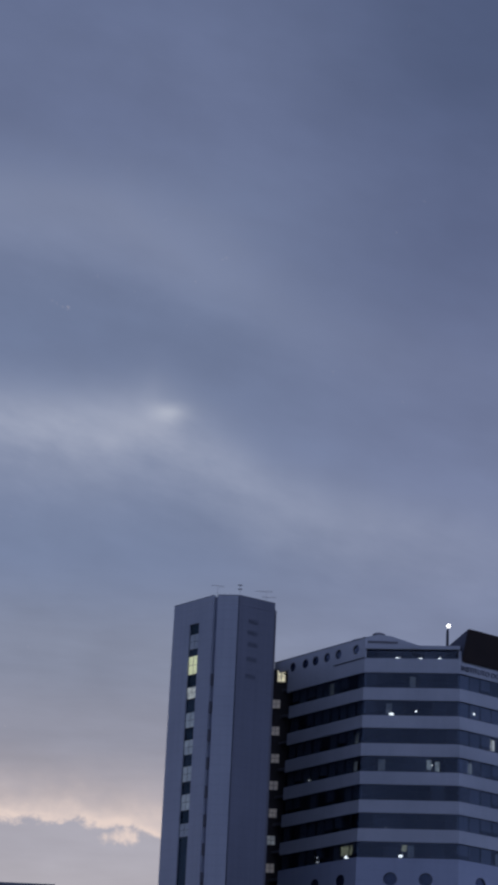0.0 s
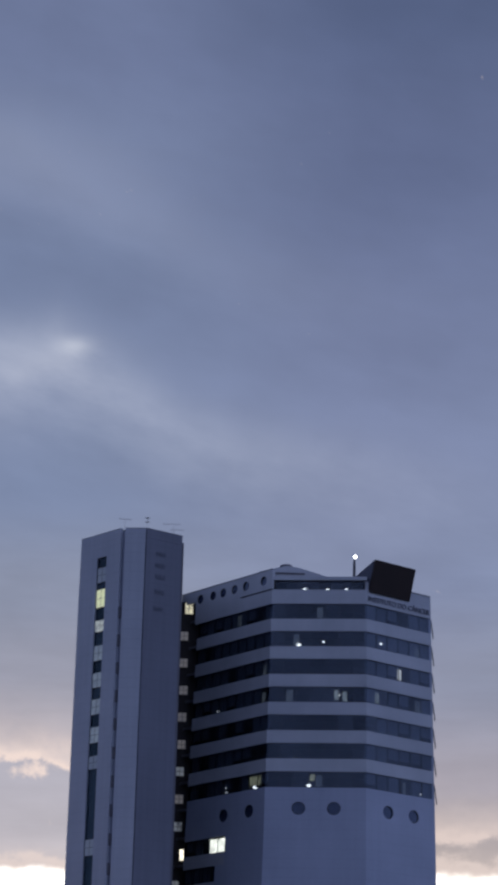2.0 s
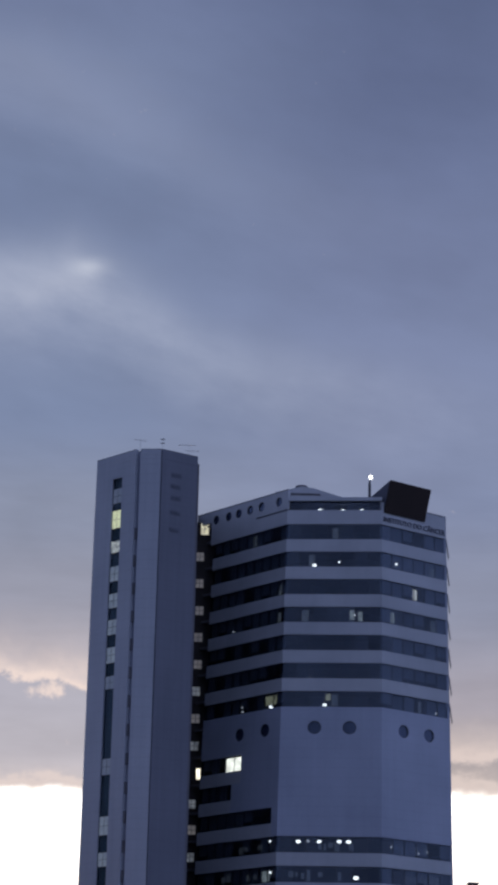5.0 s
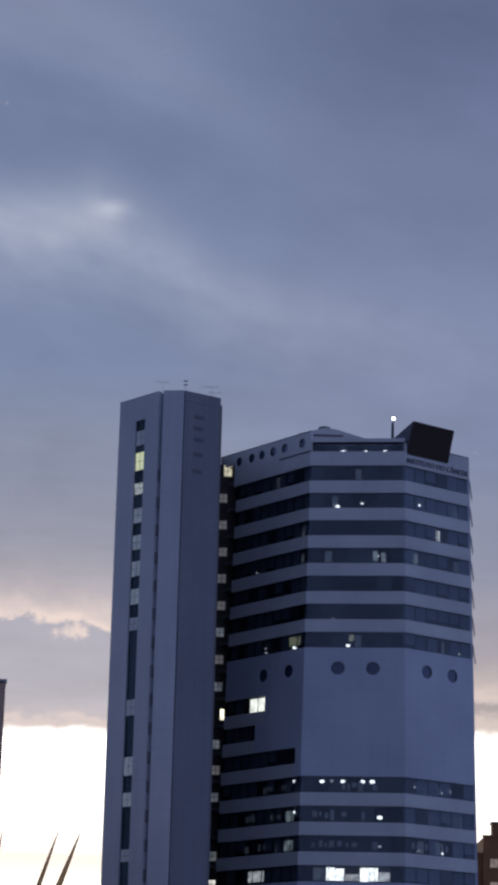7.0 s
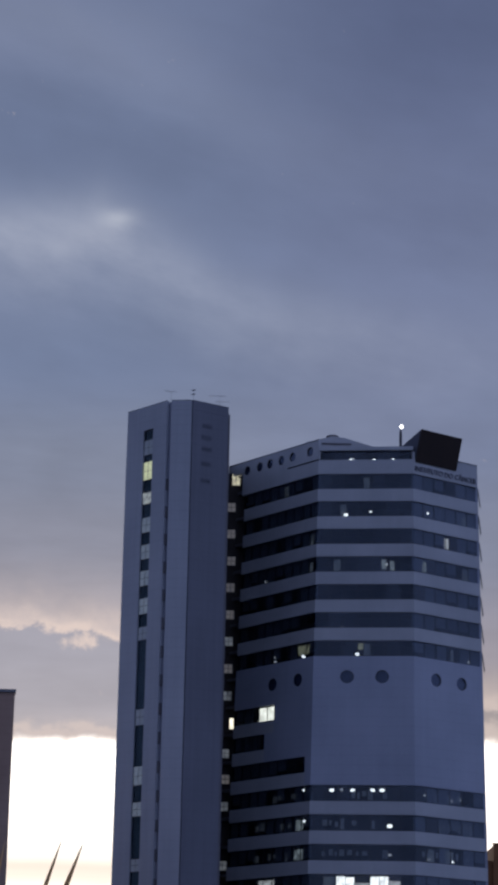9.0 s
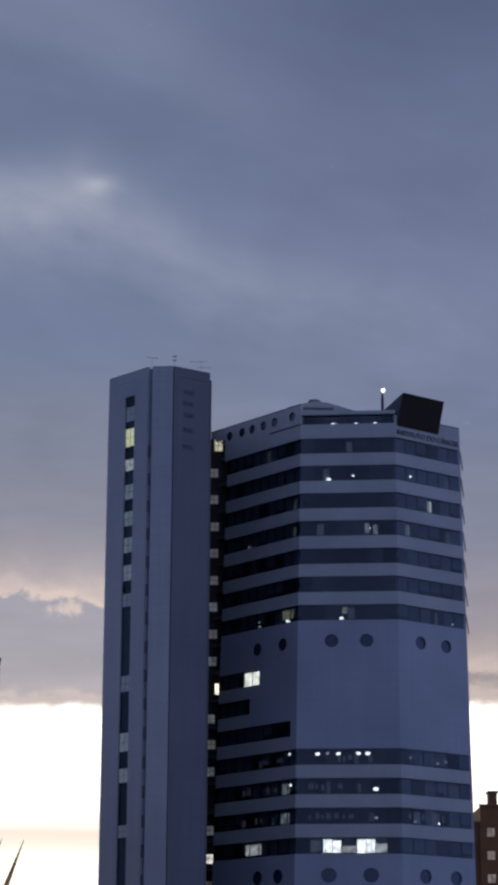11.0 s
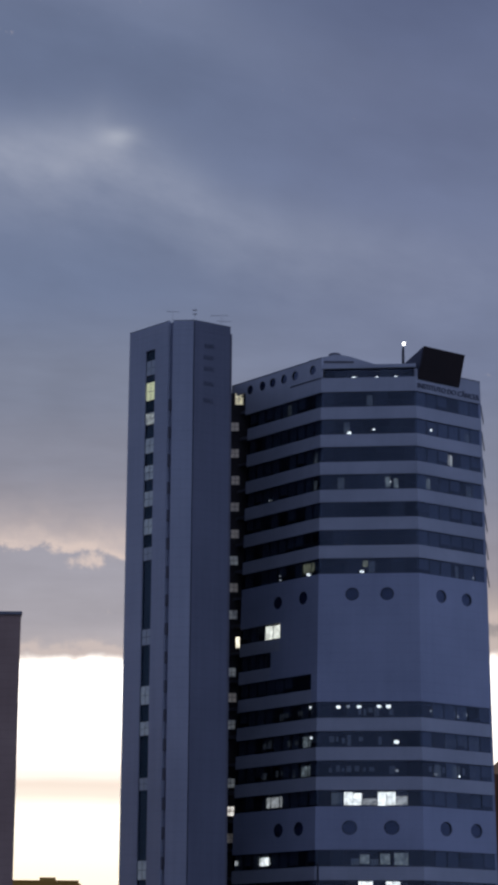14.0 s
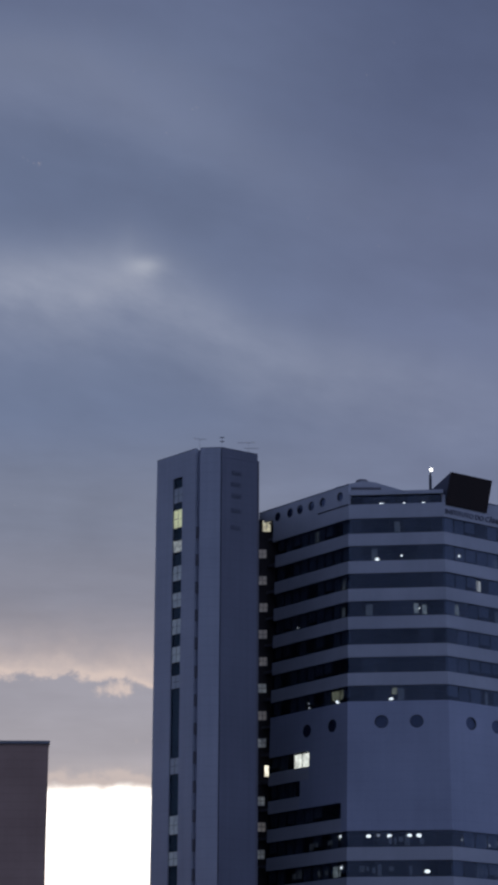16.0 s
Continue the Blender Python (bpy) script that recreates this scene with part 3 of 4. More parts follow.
bpart("spandrel", panel("BC", 0.0, 1.0, -0.56, 0.0, 0.0, -0.35), M_CLAD)
bpart("parapet", panel("BC", 0.0, 1.0, -0.82, -0.56, -0.03, -0.35), M_CLAD)
bpart("coping", panel("BC", 0.6, 1.0, -0.84, -0.82, 0.04, -0.4), M_STEEL)
bpart("coping", panel("DA", 0.0, 1.0, -1.30, -1.27, 0.05, -0.4), M_STEEL)
bm = bmesh.new()
grid_solid(bm, [[(q.x, q.y, Z0 - FLOOR * kk) for q in [MID + (corner(n, -1) - MID) * 0.97 for n in "DABCEGH"]] for kk in (-0.86, -0.8)])
bpart("roof_deck", bm, M_ROOF)
# low pitched plant roof behind the corner
rows = []
for y in (314.0, 322.0):
    rows.append([(8.0, y, 88.2), (8.0, y, 89.05), (11.8, y, 90.0), (13.5, y, 89.78), (17.4, y, 88.62), (23.0, y, 88.5), (23.0, y, 88.0)])
bm = bmesh.new()
grid_solid(bm, rows)
bpart("plant_roof", bm, M_CLAD)
bm = bmesh.new()
bmesh.ops.create_uvsphere(bm, u_segments=20, v_segments=10, radius=1.0, matrix=Matrix.Translation((11.75, 314.5, 90.02)) @ Matrix.Diagonal((0.9, 0.45, 0.36, 1)))
bpart("roof_vent", bm, M_DARK, "dark domed roof vent")
# dark strip that draws the shadow line on the plant roof's front
bpart("painted_shadow_line", box(10.2, 14.4, 313.9, 314.05, 88.75, 89.0), M_DARK)

# awning windows propped open on the return face
for k in STRIPS[:7]:
    bm = bmesh.new()
    grid_solid(bm, [[at("CE", s, k + 0.03, 0.02), at("CE", s, k + 0.03, 0.08), at("CE", s, k + 0.66, 0.36), at("CE", s, k + 0.66, 0.31)] for s in (0.01, 0.12)])
    bpart("awning_window", bm, M_STEEL, "window sash propped open outwards")

# lights and lit rooms behind the glass
SPOTS = (("AB", 0.339, -0.57, 0.26, 1, -1), ("AB", 0.37, -0.6, 0.16, 0, -1), ("AB", 0.584, -0.56, 0.26, 1, -1), ("AB", 0.786, -0.57, 0.24, 1, -1),
         ("AB", 0.294, 1.47, 0.34, 1, 0), ("AB", 0.552, 1.36, 0.18, 1, 0), ("AB", 0.718, 3.27, 0.16, 1, 0), ("AB", 0.43, 6.46, 0.3, 1, 0),
         ("AB", 0.204, 11.17, 0.34, 1, 0), ("AB", 0.296, 11.15, 0.26, 0, 0), ("AB", 0.404, 11.17, 0.34, 1, 0), ("AB", 0.593, 11.16, 0.34, 1, 0),
         ("AB", 0.684, 11.16, 0.36, 1, 0), ("AB", 0.757, 12.37, 0.38, 1, 0), ("AB", 0.759, 13.34, 0.26, 0, 0), ("AB", 0.28, 5.5, 0.12, 0, 0),
         ("BC", 0.244, 1.31, 0.24, 1, 0), ("BC", 0.166, 11.28, 0.2, 0, 0), ("BC", 0.538, 11.38, 0.24, 0, 0), ("BC", 0.66, 11.3, 0.26, 0, 0),
         ("BC", 0.211, 13.43, 0.24, 0, 0), ("BC", 0.53, 13.44, 0.28, 1, 0), ("BC", 0.82, 6.42, 0.24, 0, 0),
         ("DA", 0.872, 6.46, 0.3, 1, 0), ("DA", 0.58, 6.3, 0.2, 0, 0), ("DA", 0.58, 6.45, 0.2, 0, 0), ("DA", 0.916, 11.14, 0.26, 1, 0),
         ("DA", 0.449, 3.45, 0.22, 0, 0), ("DA", 0.93, 12.2, 0.26, 1, 0))
for face, s, k, r, bright, top in SPOTS:
    bm = bmesh.new()
    c = at(face, s, k, -0.75 if top else -0.5)
    bmesh.ops.create_uvsphere(bm, u_segments=14, v_segments=8, radius=1.0, matrix=Matrix.Translation(c) @ Matrix.Diagonal((r, r * 0.45, r * 0.66, 1)))
    bpart("ceiling_light", bm, M_LAMP if bright else M_LAMP_DIM, "glowing white ceiling light behind the glass")
ROOMS = (("AB", 0.264, 0.345, 14.06, 14.5, 3), ("AB", 0.35, 0.432, 14.1, 14.5, 3), ("AB", 0.579, 0.66, 14.06, 14.52, 3), ("AB", 0.665, 0.746, 14.06, 14.5, 3),
         ("AB", 0.142, 0.25, 14.08, 14.5, 1), ("AB", 0.44, 0.575, 14.28, 14.5, 2), ("AB", 0.75, 0.86, 14.2, 14.5, 2),
         ("AB", 0.44, 0.49, 6.08, 6.3, 4), ("AB", 0.5, 0.56, 6.1, 6.5, 1), ("AB", 0.67, 0.72, 3.1, 3.45, 6), ("AB", 0.755, 0.80, 3.15, 3.5, 6),
         ("AB", 0.48, 0.54, 0.12, 0.5, 1), ("AB", 0.24, 0.3, 1.1, 1.5, 1), ("AB", 0.18, 0.25, 3.1, 3.5, 1), ("AB", 0.33, 0.41, 16.28, 16.5, 1), ("AB", 0.415, 0.5, 16.14, 16.46, 6), ("AB", 0.51, 0.585, 16.3, 16.5, 1), ("AB", 0.6, 0.69, 16.12, 16.48, 6), ("AB", 0.73, 0.86, 16.1, 16.5, 6),
         ("AB", 0.40, 0.53, 17.04, 17.45, 3), ("AB", 0.65, 0.78, 17.04, 17.45, 3), ("DA", 0.45, 0.55, 16.15, 16.42, 3), ("DA", 0.205, 0.235, 16.2, 16.36, 2),
         ("BC", 0.495, 0.555, 2.1, 2.48, 2), ("BC", 0.16, 0.21, 3.1, 3.46, 6), ("BC", 0.76, 0.84, 3.1, 3.5, 1), ("BC", 0.77, 0.83, 1.2, 1.5, 1),
         ("BC", 0.56, 0.6, 6.1, 6.5, 1), ("BC", 0.44, 0.54, 13.1, 13.5, 1), ("BC", 0.2, 0.28, 13.1, 13.5, 1),
         ("DA", 0.438, 0.612, 8.05, 8.52, 5), ("DA", 0.505, 0.655, 14.1, 14.46, 2), ("DA", 0.85, 0.92, 12.15, 12.5, 6), ("DA", 0.84, 0.92, 13.14, 13.5, 6),
         ("DA", 0.62, 0.66, 0.1, 0.5, 1), ("DA", 0.915, 0.945, 2.15, 2.5, 1), ("DA", 0.915, 0.945, 3.15, 3.5, 1), ("DA", 0.82, 0.93, 6.08, 6.4, 4))
KIND = {6: M_LIT_HALF, 1: M_LIT_DIM, 2: M_LIT_MID, 3: M_LIT, 4: M_LIT_AMBER, 5: M_LIT_WARM}
for face, s0, s1, k0, k1, kind in ROOMS:
    bpart("window_blind", panel(face, s0, s1, k0, k1, -0.40, -0.43), KIND[kind], "pale blind lit from the room behind")
# unlit blinds of varied lengths lighten both side faces; BC's imitate reflected sky
rnd = random.Random(11)
for face, s0, count in (("DA", 0.2, 9), ("BC", 0.0, 6)):
    w = (1.0 - s0) / count
    for k in (0, 1, 2, 3, 4, 5, 6, 8, 9, 10, 11, 12, 13, 14, 16, 17):
        for i in range(count):
            end = {8: 0.43, 9: 0.528, 10: 0.94}.get(k, 1.01) if face == "DA" else (0.0 if k in (8, 9, 10) else 1.01)
            chance, drop = rnd.random(), rnd.choice((0.52, 0.52, 0.47, 0.38))
            if chance < 0.8 and s0 + w * (i + 1) <= end:
                bpart("lightening_blind", panel(face, s0 + w * i + 0.005, s0 + w * (i + 1) - 0.005, k + 0.02, k + drop, -0.46, -0.48), M_BLIND, "pale grey blind added behind the glass to lighten it")
# rows of faintly lit desks deep in the lower floors
rnd = random.Random(5)
for face, s0, s1 in (("AB", 0.12, 0.72), ("BC", 0.12, 0.8), ("DA", 0.45, 0.82)):
    for k in (11, 12, 13):
        s = s0
        while s < s1:
            w = rnd.uniform(0.02, 0.05)
            if rnd.random() < (0.75 if k > 11 else 0.3):
                bpart("window_blind", panel(face, s, s + w, k + rnd.uniform(0.12, 0.25), k + rnd.uniform(0.35, 0.5), -0.40, -0.43), M_LIT_FAINT)
            s += w + rnd.uniform(0.015, 0.04)

# sign letters on the top band
cu = bpy.data.curves.new("sign", "FONT")
cu.body, cu.size, cu.extrude, cu.align_x = "INSTITUTO DO CÂNCER", 1.0, 0.06, "LEFT"
tmp = new("sign_tmp", cu)
bpy.context.view_layer.update()
me = bpy.data.meshes.new_from_object(tmp.evaluated_get(bpy.context.evaluated_depsgraph_get()))
bpy.data.objects.remove(tmp)
xs = [v.co.x for v in me.vertices]
wid = max(xs) - min(xs)
a, b = at("BC", 0.02, -0.12, 0.07), at("BC", 0.975, -0.12, 0.07)
ux = (b - a).normalized()
un = Vector((ux.y, -ux.x, 0))
M = Matrix((ux, Vector((0, 0, 1)), un)).transposed().to_4x4()
M.translation = a - Vector((19.3, 327, 0))
me.transform(M @ Matrix.Diagonal(((b - a).length / wid, 1.02, 1, 1)) @ Matrix.Translation((-min(xs), 0, 0)))
me.materials.append(M_LETTER)
sign = new("sign_lettering", me)
sign.parent = block
tagged(sign, "dark raised capital letters on the band")

# black sign board, leaning out over the top band
board = thing("sign_board", (27, 313, 86), "large matt black sign board leaning out on the roof edge", "sign board")
shift = Matrix.Translation((-27, -313, -86))


def board_pt(s, off, z):
    p = at("BC", s, -0.5, off)
    return (p.x, p.y, z)


BS0, BS1, BZ0, BZ1 = 0.03, 0.655, 84.85, 89.25
bm = bmesh.new()
grid_solid(bm, [[board_pt(s, 0.15, BZ0), board_pt(s, 1.45, BZ1), board_pt(s, 1.15, BZ1), board_pt(s, -0.15, BZ0 + 0.1)] for s in (BS0, BS1)])
part("face_panel", under(bm, shift), M_BOARD, board)
for s in (BS0, BS1 - 0.02):
    bm = bmesh.new()
    grid_solid(bm, [[board_pt(s + d, -0.1, BZ0 + 0.1), board_pt(s + d, 1.15, BZ1 - 0.02), board_pt(s + d, -4.4, BZ1 - 2.2), board_pt(s + d, -4.4, BZ0 + 1.0)] for d in (0.0, 0.015)])
    part("side_panel", under(bm, shift), M_VENT, board, "dark grey triangular side panel")
bm = bmesh.new()
for s in (0.15, 0.35, 0.55):
    tube(bm, [board_pt(s, 1.0, BZ1 - 0.4), board_pt(s, -3.4, BZ0 + 1.2)], [0.06, 0.06], 6)
part("brace", under(bm, shift), M_STEEL, board)

# roof beacon
lamp = thing("roof_lamp", (21.2, 312, 86.3), "round white lamp glowing on a short dark roof post", "lamp")
part("post", tube(bmesh.new(), [(0, 0, 0), (0, 0, 3.4), (0, 0, 4.1)], [0.2, 0.2, 0.16], 10), M_FRAME, lamp)
part("collar", tube(bmesh.new(), [(0, 0, 4.1), (0.05, 0, 4.35)], [0.1, 0.1], 10), M_FRAME, lamp)
bm = bmesh.new()
bmesh.ops.create_uvsphere(bm, u_segments=20, v_segments=12, radius=0.26, matrix=Matrix.Translation((0.12, 0, 4.75)))
part("globe", bm, M_LAMP, lamp, "glowing white globe")

# ---- recessed link between block and tower ----
link = thing("link_wing", (-2, 324, 0), "dark recessed link with small dim windows between the towers", "building")
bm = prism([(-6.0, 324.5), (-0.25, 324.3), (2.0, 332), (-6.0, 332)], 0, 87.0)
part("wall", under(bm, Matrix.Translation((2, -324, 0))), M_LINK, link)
LS = Matrix.Translation((2, -324, 0))
for xc, z, kind in ((-1.74, 86.02, 5), (-2.35, 81.89, 1), (-2.31, 77.95, 1), (-2.19, 73.96, 1), (-2.24, 70.07, 1), (-2.20, 66.13, 1), (-2.32, 62.28, 0), (-2.28, 58.38, 1), (-2.32, 54.50, 2), (-2.48, 46.33, 0), (-2.36, 42.75, 1), (-2.48, 38.96, 0), (-2.48, 30.82, 0), (-2.52, 26.95, 3), (-2.40, 23.25, 1)):
    w, h = (0.6, 0.62) if kind != 5 else (0.6, 0.85)
    win = part("window_frame", under(box(xc - w - 0.06, xc + w + 0.06, 324.15, 324.5, z - h - 0.06, z + h + 0.06), LS), M_FRAME, link)
    mat = {0: M_LIT_DIM, 1: M_LINKWIN, 2: M_LIT_DIM, 3: M_LIT_MID, 5: M_LINKWIN_LIT}[kind]
    for i in (0, 1):
        for z0, z1 in ((z - h, z - 0.03), (z + 0.03, z + h)):
            part("pane", under(box(xc - w + i * w + 0.03, xc + i * w - 0.03, 324.11, 324.145, z0, z1), LS), mat, win)
win = part("window_frame", under(box(-2.0, -1.3, 324.15, 324.5, 49.72, 51.42), LS), M_FRAME, link)
part("pane", under(box(-1.93, -1.37, 324.11, 324.145, 49.8, 51.34), LS), M_LIT_LINK, win, "bright warm lit pane")

# ---- lift tower ----
tower = thing("lift_tower", (-10, 305, 0), "slim grey concrete lift tower with one lit stair window", "tower")
TS = Matrix.Translation((10, -305, 0))
TOP = 89.22
TL, T2, T3, TR = Vector((-16.46, 301.30)), Vector((-10.84, 295.09)), Vector((-7.59, 294.71)), Vector((-2.83, 297.96))


def tpt(a, b, s, off, z):
    d = (b - a).normalized()
    q = a + (b - a) * s + Vector((d.y, -d.x)) * off
    return Vector((q.x, q.y, z))


def tpanel(a, b, s0, s1, z0, z1, out_, in_, bm=None):
    bm = bm or bmesh.new()
    grid_solid(bm, [[tpt(a, b, s0, out_, z), tpt(a, b, s1, out_, z), tpt(a, b, s1, in_, z), tpt(a, b, s0, in_, z)] for z in (z0, z1)])
    return bm


def tpart(name, bm, mat, label="", parent=None):
    return part(name, under(bm, TS), mat, parent or tower, label)


def strip_z(y):
    """Height on the left face from rows counted down the strip."""
    return TOP - (y - 615.5) / 13.32


# body, set back behind the cladding
bm = prism([(-15.97, 301.73), (-10.74, 295.72), (-7.71, 295.33), (-3.13, 298.44), (-3.6, 330), (-17.0, 330)], 0, TOP - 0.25)
tpart("core", bm, M_RECESS)
SW0, SW1 = 0.41, 0.645      # window strip on the left face
for s0, s1 in ((0.0, SW0), (SW1, 0.965)):
    tpart("wall", tpanel(TL, T2, s0, s1, 0, TOP - 1.35, 0, -0.42), M_TOWER)
tpart("wall", tpanel(TL, T2, SW0, SW1, strip_z(660), TOP - 1.35, 0, -0.42), M_TOWER)
tpart("wall", tpanel(T2, T3, 0.13, 0.972, 0, TOP - 1.35, 0, -0.42), M_TOWER)
tpart("wall", tpanel(T3, TR, 0.013, 0.985, 0, TOP - 1.35, 0, -0.42), M_TOWER_SHADED)
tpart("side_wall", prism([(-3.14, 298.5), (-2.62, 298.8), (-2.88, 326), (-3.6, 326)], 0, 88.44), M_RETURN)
tpart("side_wall", prism([(-16.46, 301.30), (-15.97, 301.73), (-17.0, 330), (-18.1, 330)], 0, TOP - 1.35), M_TOWER)
for a, b, s0, s1, mat in ((TL, T2, 0.0, 0.965, M_TOWER), (T2, T3, 0.13, 0.972, M_TOWER), (T3, TR, 0.013, 1.0, M_TOWER_SHADED)):
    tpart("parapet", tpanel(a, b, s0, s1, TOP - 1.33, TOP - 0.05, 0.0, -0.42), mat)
    tpart("coping", tpanel(a, b, s0, s1, TOP - 0.05, TOP, 0.03, -0.45), M_STEEL)
tpart("roof_deck", prism([(-15.97, 301.73), (-10.74, 295.72), (-7.71, 295.33), (-3.13, 298.44), (-3.6, 330), (-17.0, 330)], TOP - 0.25, TOP - 0.15), M_ROOF)
# slot windows in the corner groove
for i in range(17):
    z = 77.71 - 3.72 * i
    bm = box(-10.9, -10.55, 295.42, 295.58, z - 0.78, z + 0.78)
    tpart("slot_window", bm, M_DARK)


# panes of the stair window strip: dark glazing between frosted panes
FROSTED = [(678, 706, 3), (718, 752, 1), (774, 796, 2), (820, 848, 0), (869, 896, 0), (916, 944, 0), (965, 994, 0), (1016, 1040, 3), (1160, 1189, 3), (1259, 1292, 0), (1320, 1345, 0), (1416, 1438, 3), (1555, 1588, 0)]
edge = 660
for y0, y1, lit in FROSTED:
    tpart("dark_pane", tpanel(TL, T2, SW0, SW1, strip_z(y0), strip_z(edge), -0.22, -0.28), M_GLASS_STAIR)
    fr = tpart("frosted_window", tpanel(TL, T2, SW0, SW1, strip_z(y1), strip_z(y0), -0.2, -0.3), M_FRAME, "frosted stair window, faintly lit")
    sm = (SW0 + SW1) / 2
    zm = (strip_z(y0) + strip_z(y1)) / 2
    for sa, sb in ((SW0 + 0.012, sm - 0.006), (sm + 0.006, SW1 - 0.012)):
        for za, zb in ((strip_z(y1) + 0.06, zm - 0.03), (zm + 0.03, strip_z(y0) - 0.06)):
            tpart("pane", tpanel(TL, T2, sa, sb, za, zb, -0.17, -0.195), (M_FROST, M_FROST_LIT, M_FROST_DIM, M_FROST_DARK)[lit], parent=fr)
    edge = y1
tpart("dark_pane", tpanel(TL, T2, SW0, SW1, 5.0, strip_z(edge), -0.22, -0.28), M_GLASS_STAIR)
# louvred vents near the top of the right face
for z, s in ((85.94, 0.42), (84.37, 0.40), (82.80, 0.42), (80.77, 0.41), (78.46, 0.40)):
    v = tpart("vent", tpanel(T3, TR, s - 0.13, s + 0.13, z - 0.28, z + 0.28, 0.02, -0.05), M_VENT, "shallow louvred wall vent")
    for j in range(4):
        tpart("slat", tpanel(T3, TR, s - 0.12, s + 0.12, z - 0.24 + j * 0.13, z - 0.18 + j * 0.13, 0.05, 0.0), M_TOWER_SHADED, parent=v)
# lightning rod bump and aerials on the roof


def aerial(x, y, height, bars, turn):
    th = thing("tv_aerial", (x, y, TOP - 0.15), "thin grey metal television aerial on the roof", "aerial", "roof aerials")
    part("mast", tube(bmesh.new(), [(0, 0, 0), (0, 0, height)], [0.018, 0.014], 6), M_STEEL, th)
    for z, ln, dx in bars:
        c, s = math.cos(turn), math.sin(turn)
        part("boom", tube(bmesh.new(), [(dx - ln / 2 * c, -ln / 2 * s, z), (dx + ln / 2 * c, ln / 2 * s, z - 0.1)], [0.02, 0.02], 6), M_STEEL, th)
        for j in range(5):
            o = -ln / 2 + ln * (j + 0.5) / 5
            part("element", tube(bmesh.new(), [(dx + o * c + 0.3 * s, o * s - 0.3 * c, z), (dx + o * c - 0.3 * s, o * s + 0.3 * c, z)], [0.015, 0.015], 5), M_STEEL, th)


aerial(-10.6, 297.5, 2.2, [(2.1, 1.7, 0.0)], 0.1)
aerial(-7.6, 297.0, 2.3, [(2.15, 0.5, 0.0), (1.6, 0.4, 0.0)], 1.2)
aerial(-4.1, 299.5, 2.3, [(2.2, 2.4, -0.3), (1.4, 1.9, 0.4)], -0.15)

# ---- neighbouring slab ----
slab = thing("apartment_slab", (-45, 262, 0), "windowless grey-brown concrete gable of a neighbouring block", "building")
SS = Matrix.Translation((45, -262, 0))
part("wall", under(prism([(-66, 250), (-24.9, 250), (-28.2, 274), (-66, 274)], 0, 42.3), SS), M_SLAB, slab)
part("coping", under(prism([(-66.1, 249.8), (-24.75, 249.8), (-28.1, 274.2), (-66.1, 274.2)], 42.3, 42.62), SS), M_STEEL, slab, "thin dark roof coping")

# ---- brown block behind, with a roof box ----
brown = thing("brown_building", (55, 408, 0), "brown rendered flats with a few lit windows", "building")
BB = Matrix.Translation((-55, -408, 0))
part("wall", under(box(43.3, 75, 400, 420, 0, 42.1), BB), M_BROWN, brown)
part("parapet", under(box(43.1, 75.2, 399.8, 400.25, 42.1, 42.5), BB), M_BROWN, brown)
part("wing", under(box(34, 43.3, 401, 420, 0, 39.6), BB), M_BROWN, brown)
part("roof_box", under(box(45.0, 46.4, 401, 404, 42.1, 44.6), BB), M_BROWN, brown)
part("roof_box_cap", under(box(44.7, 46.7, 400.8, 404.2, 44.6, 44.9), BB), M_STEEL, brown)
for z in (37.7, 33.8, 29.9, 26.0, 21.6):
    for i, x in enumerate((45.1, 48.6, 52.1, 55.6)):
        fr = part("window", under(box(x - 0.75, x + 0.75, 399.9, 400.05, z - 0.8, z + 0.8), BB), M_FRAME, brown)
        for j in (0, 1):
            part("pane", under(box(x - 0.67 + j * 0.7, x - 0.03 + j * 0.7, 399.86, 399.89, z - 0.72, z + 0.72), BB), M_WIN_BROWN if i in (0, 2) else M_FROST, fr)

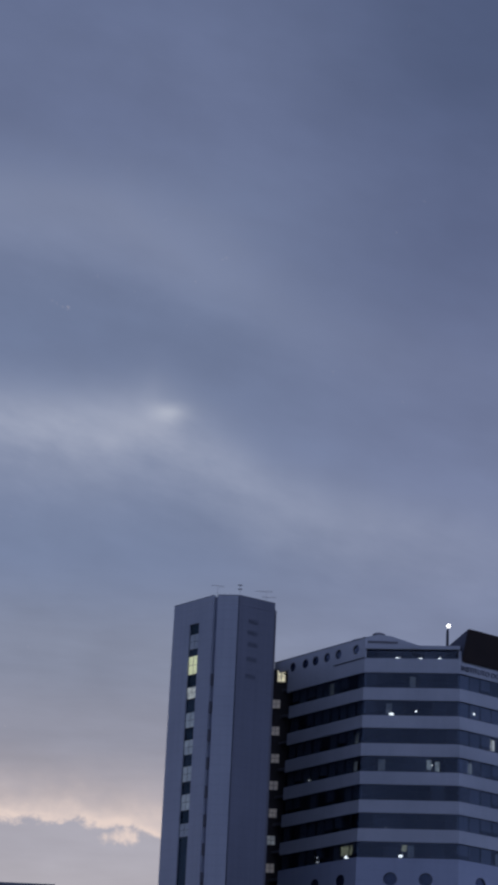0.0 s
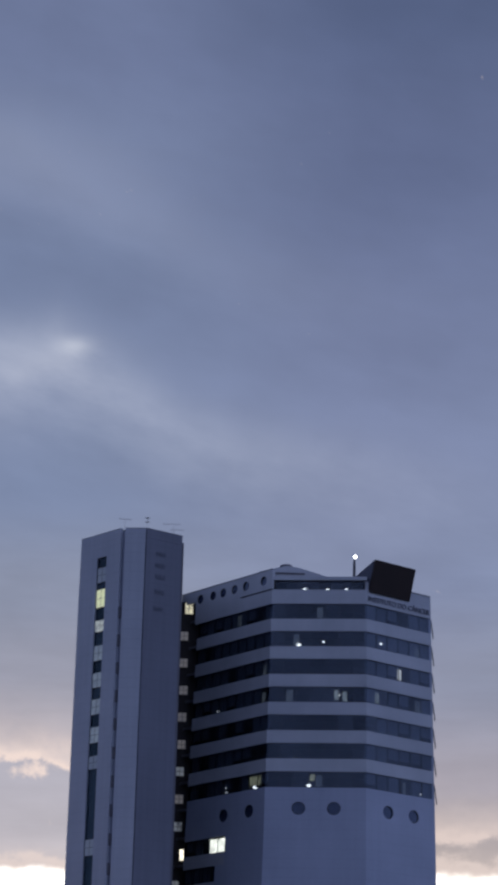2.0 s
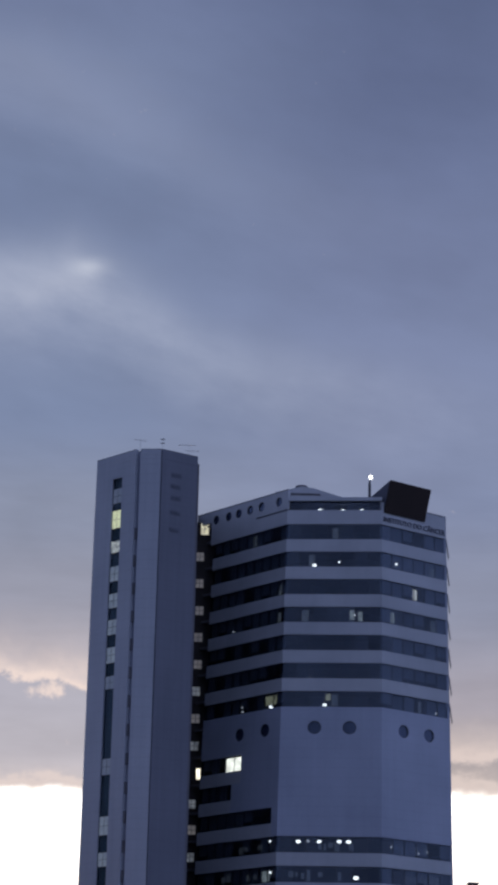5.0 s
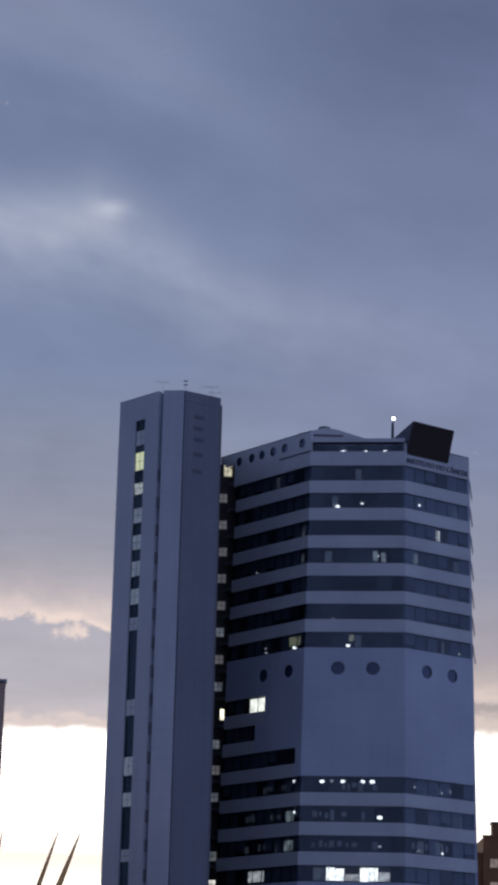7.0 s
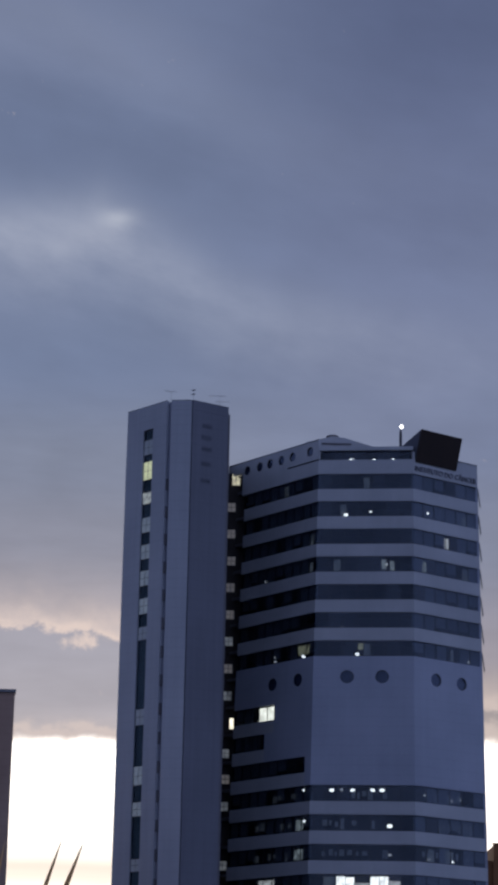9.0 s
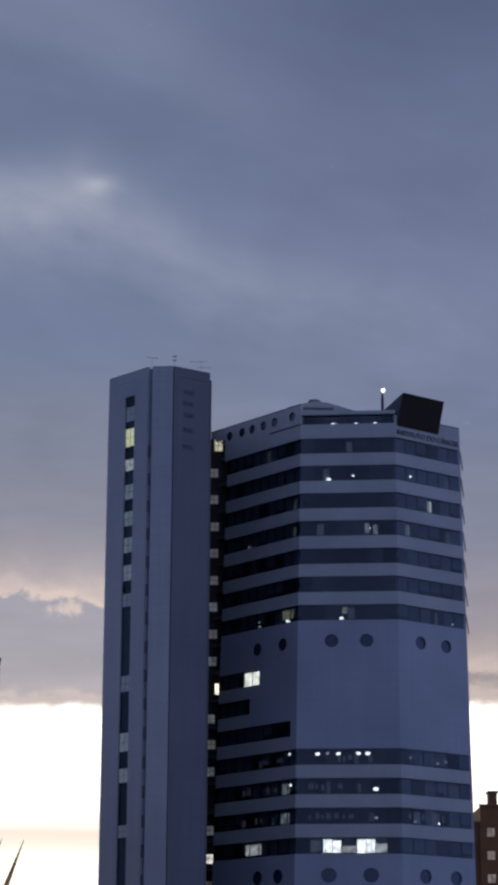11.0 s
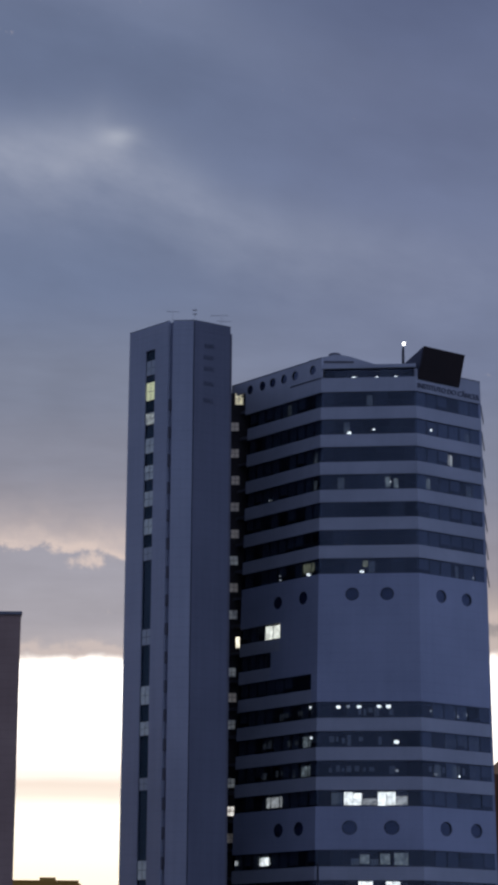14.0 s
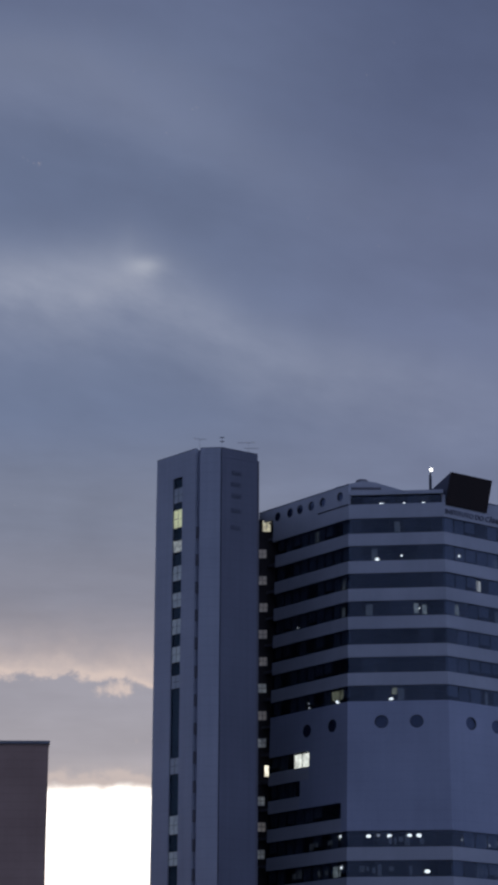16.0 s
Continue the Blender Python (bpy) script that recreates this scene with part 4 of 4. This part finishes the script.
# ---- low house far behind, sunset glare in its orange colour ----
low_house = thing("low_house", (-36, 425, 0), "low house with a flat parapet roof, sunset glare painted orange", "house")
LH = Matrix.Translation((36, -425, 0))
part("wall", under(box(-46, -30.3, 420, 432, 0, 21.6), LH), M_GLARE_TINT, low_house)
part("parapet", under(box(-46.1, -30.2, 419.8, 420.3, 21.6, 21.95), LH), M_GLARE_TINT, low_house)
part("raised_parapet", under(box(-37.2, -34.3, 419.8, 420.3, 21.95, 22.45), LH), M_GLARE_TINT, low_house)

# ---- sword-leaved plant near the camera ----
plant = thing("yucca_plant", (-0.55, 4.0, 0), "yucca plant with long pointed sword leaves against the sky", "plant")
part("trunk", tube(bmesh.new(), [(0.02, 0, 0), (0, 0.02, 0.5), (0.03, 0, 1.0), (0, 0, 1.42)], [0.07, 0.06, 0.05, 0.045], 10), M_BARK, plant, "fibrous brown trunk")


def leaf(tip, base, width, bend):
    """A folded, tapering blade from base to tip that arches upwards."""
    tip, base = Vector(tip), Vector(base)
    axis = tip - base
    side = axis.cross(Vector((0, 1, 0))).normalized()
    rows = []
    n = 14
    for i in range(n + 1):
        u = i / n
        c = base + axis * u + side * bend * math.sin(math.pi * u) * axis.length
        w = width * (0.55 + 0.9 * u - 1.45 * u ** 2.2) * 0.5 + 0.0005
        if u > 0.6:
            w = min(w, width * 0.5 * ((1 - u) / 0.4) ** 0.85 + 0.0004)
        rows.append([c - side * w, c + Vector((0, -w * 0.5 - 0.0006, 0)), c + side * w, c + Vector((0, w * 0.25 + 0.0006, 0))])
    bm = bmesh.new()
    grid_solid(bm, rows)
    return bm


HEAD = (0.0, 0.0, 1.4)
for tip, width, bend in (((0.253, 0.0, 2.0), 0.024, -0.03), ((0.290, 0.0, 1.996), 0.032, -0.035), ((0.1435, 0.02, 2.02), 0.028, -0.03), ((0.1555, 0.0, 1.995), 0.028, -0.03)):
    part("leaf", leaf(tip, HEAD, width, bend), M_LEAF, plant)
rnd = random.Random(3)
for i in range(22):
    a = 2 * math.pi * i / 22 + rnd.uniform(-0.1, 0.1)
    r = rnd.uniform(0.3, 0.5)
    part("leaf", leaf((r * math.cos(a), r * math.sin(a), rnd.uniform(1.35, 1.7)), HEAD, rnd.uniform(0.026, 0.036), -0.04), M_LEAF, plant)
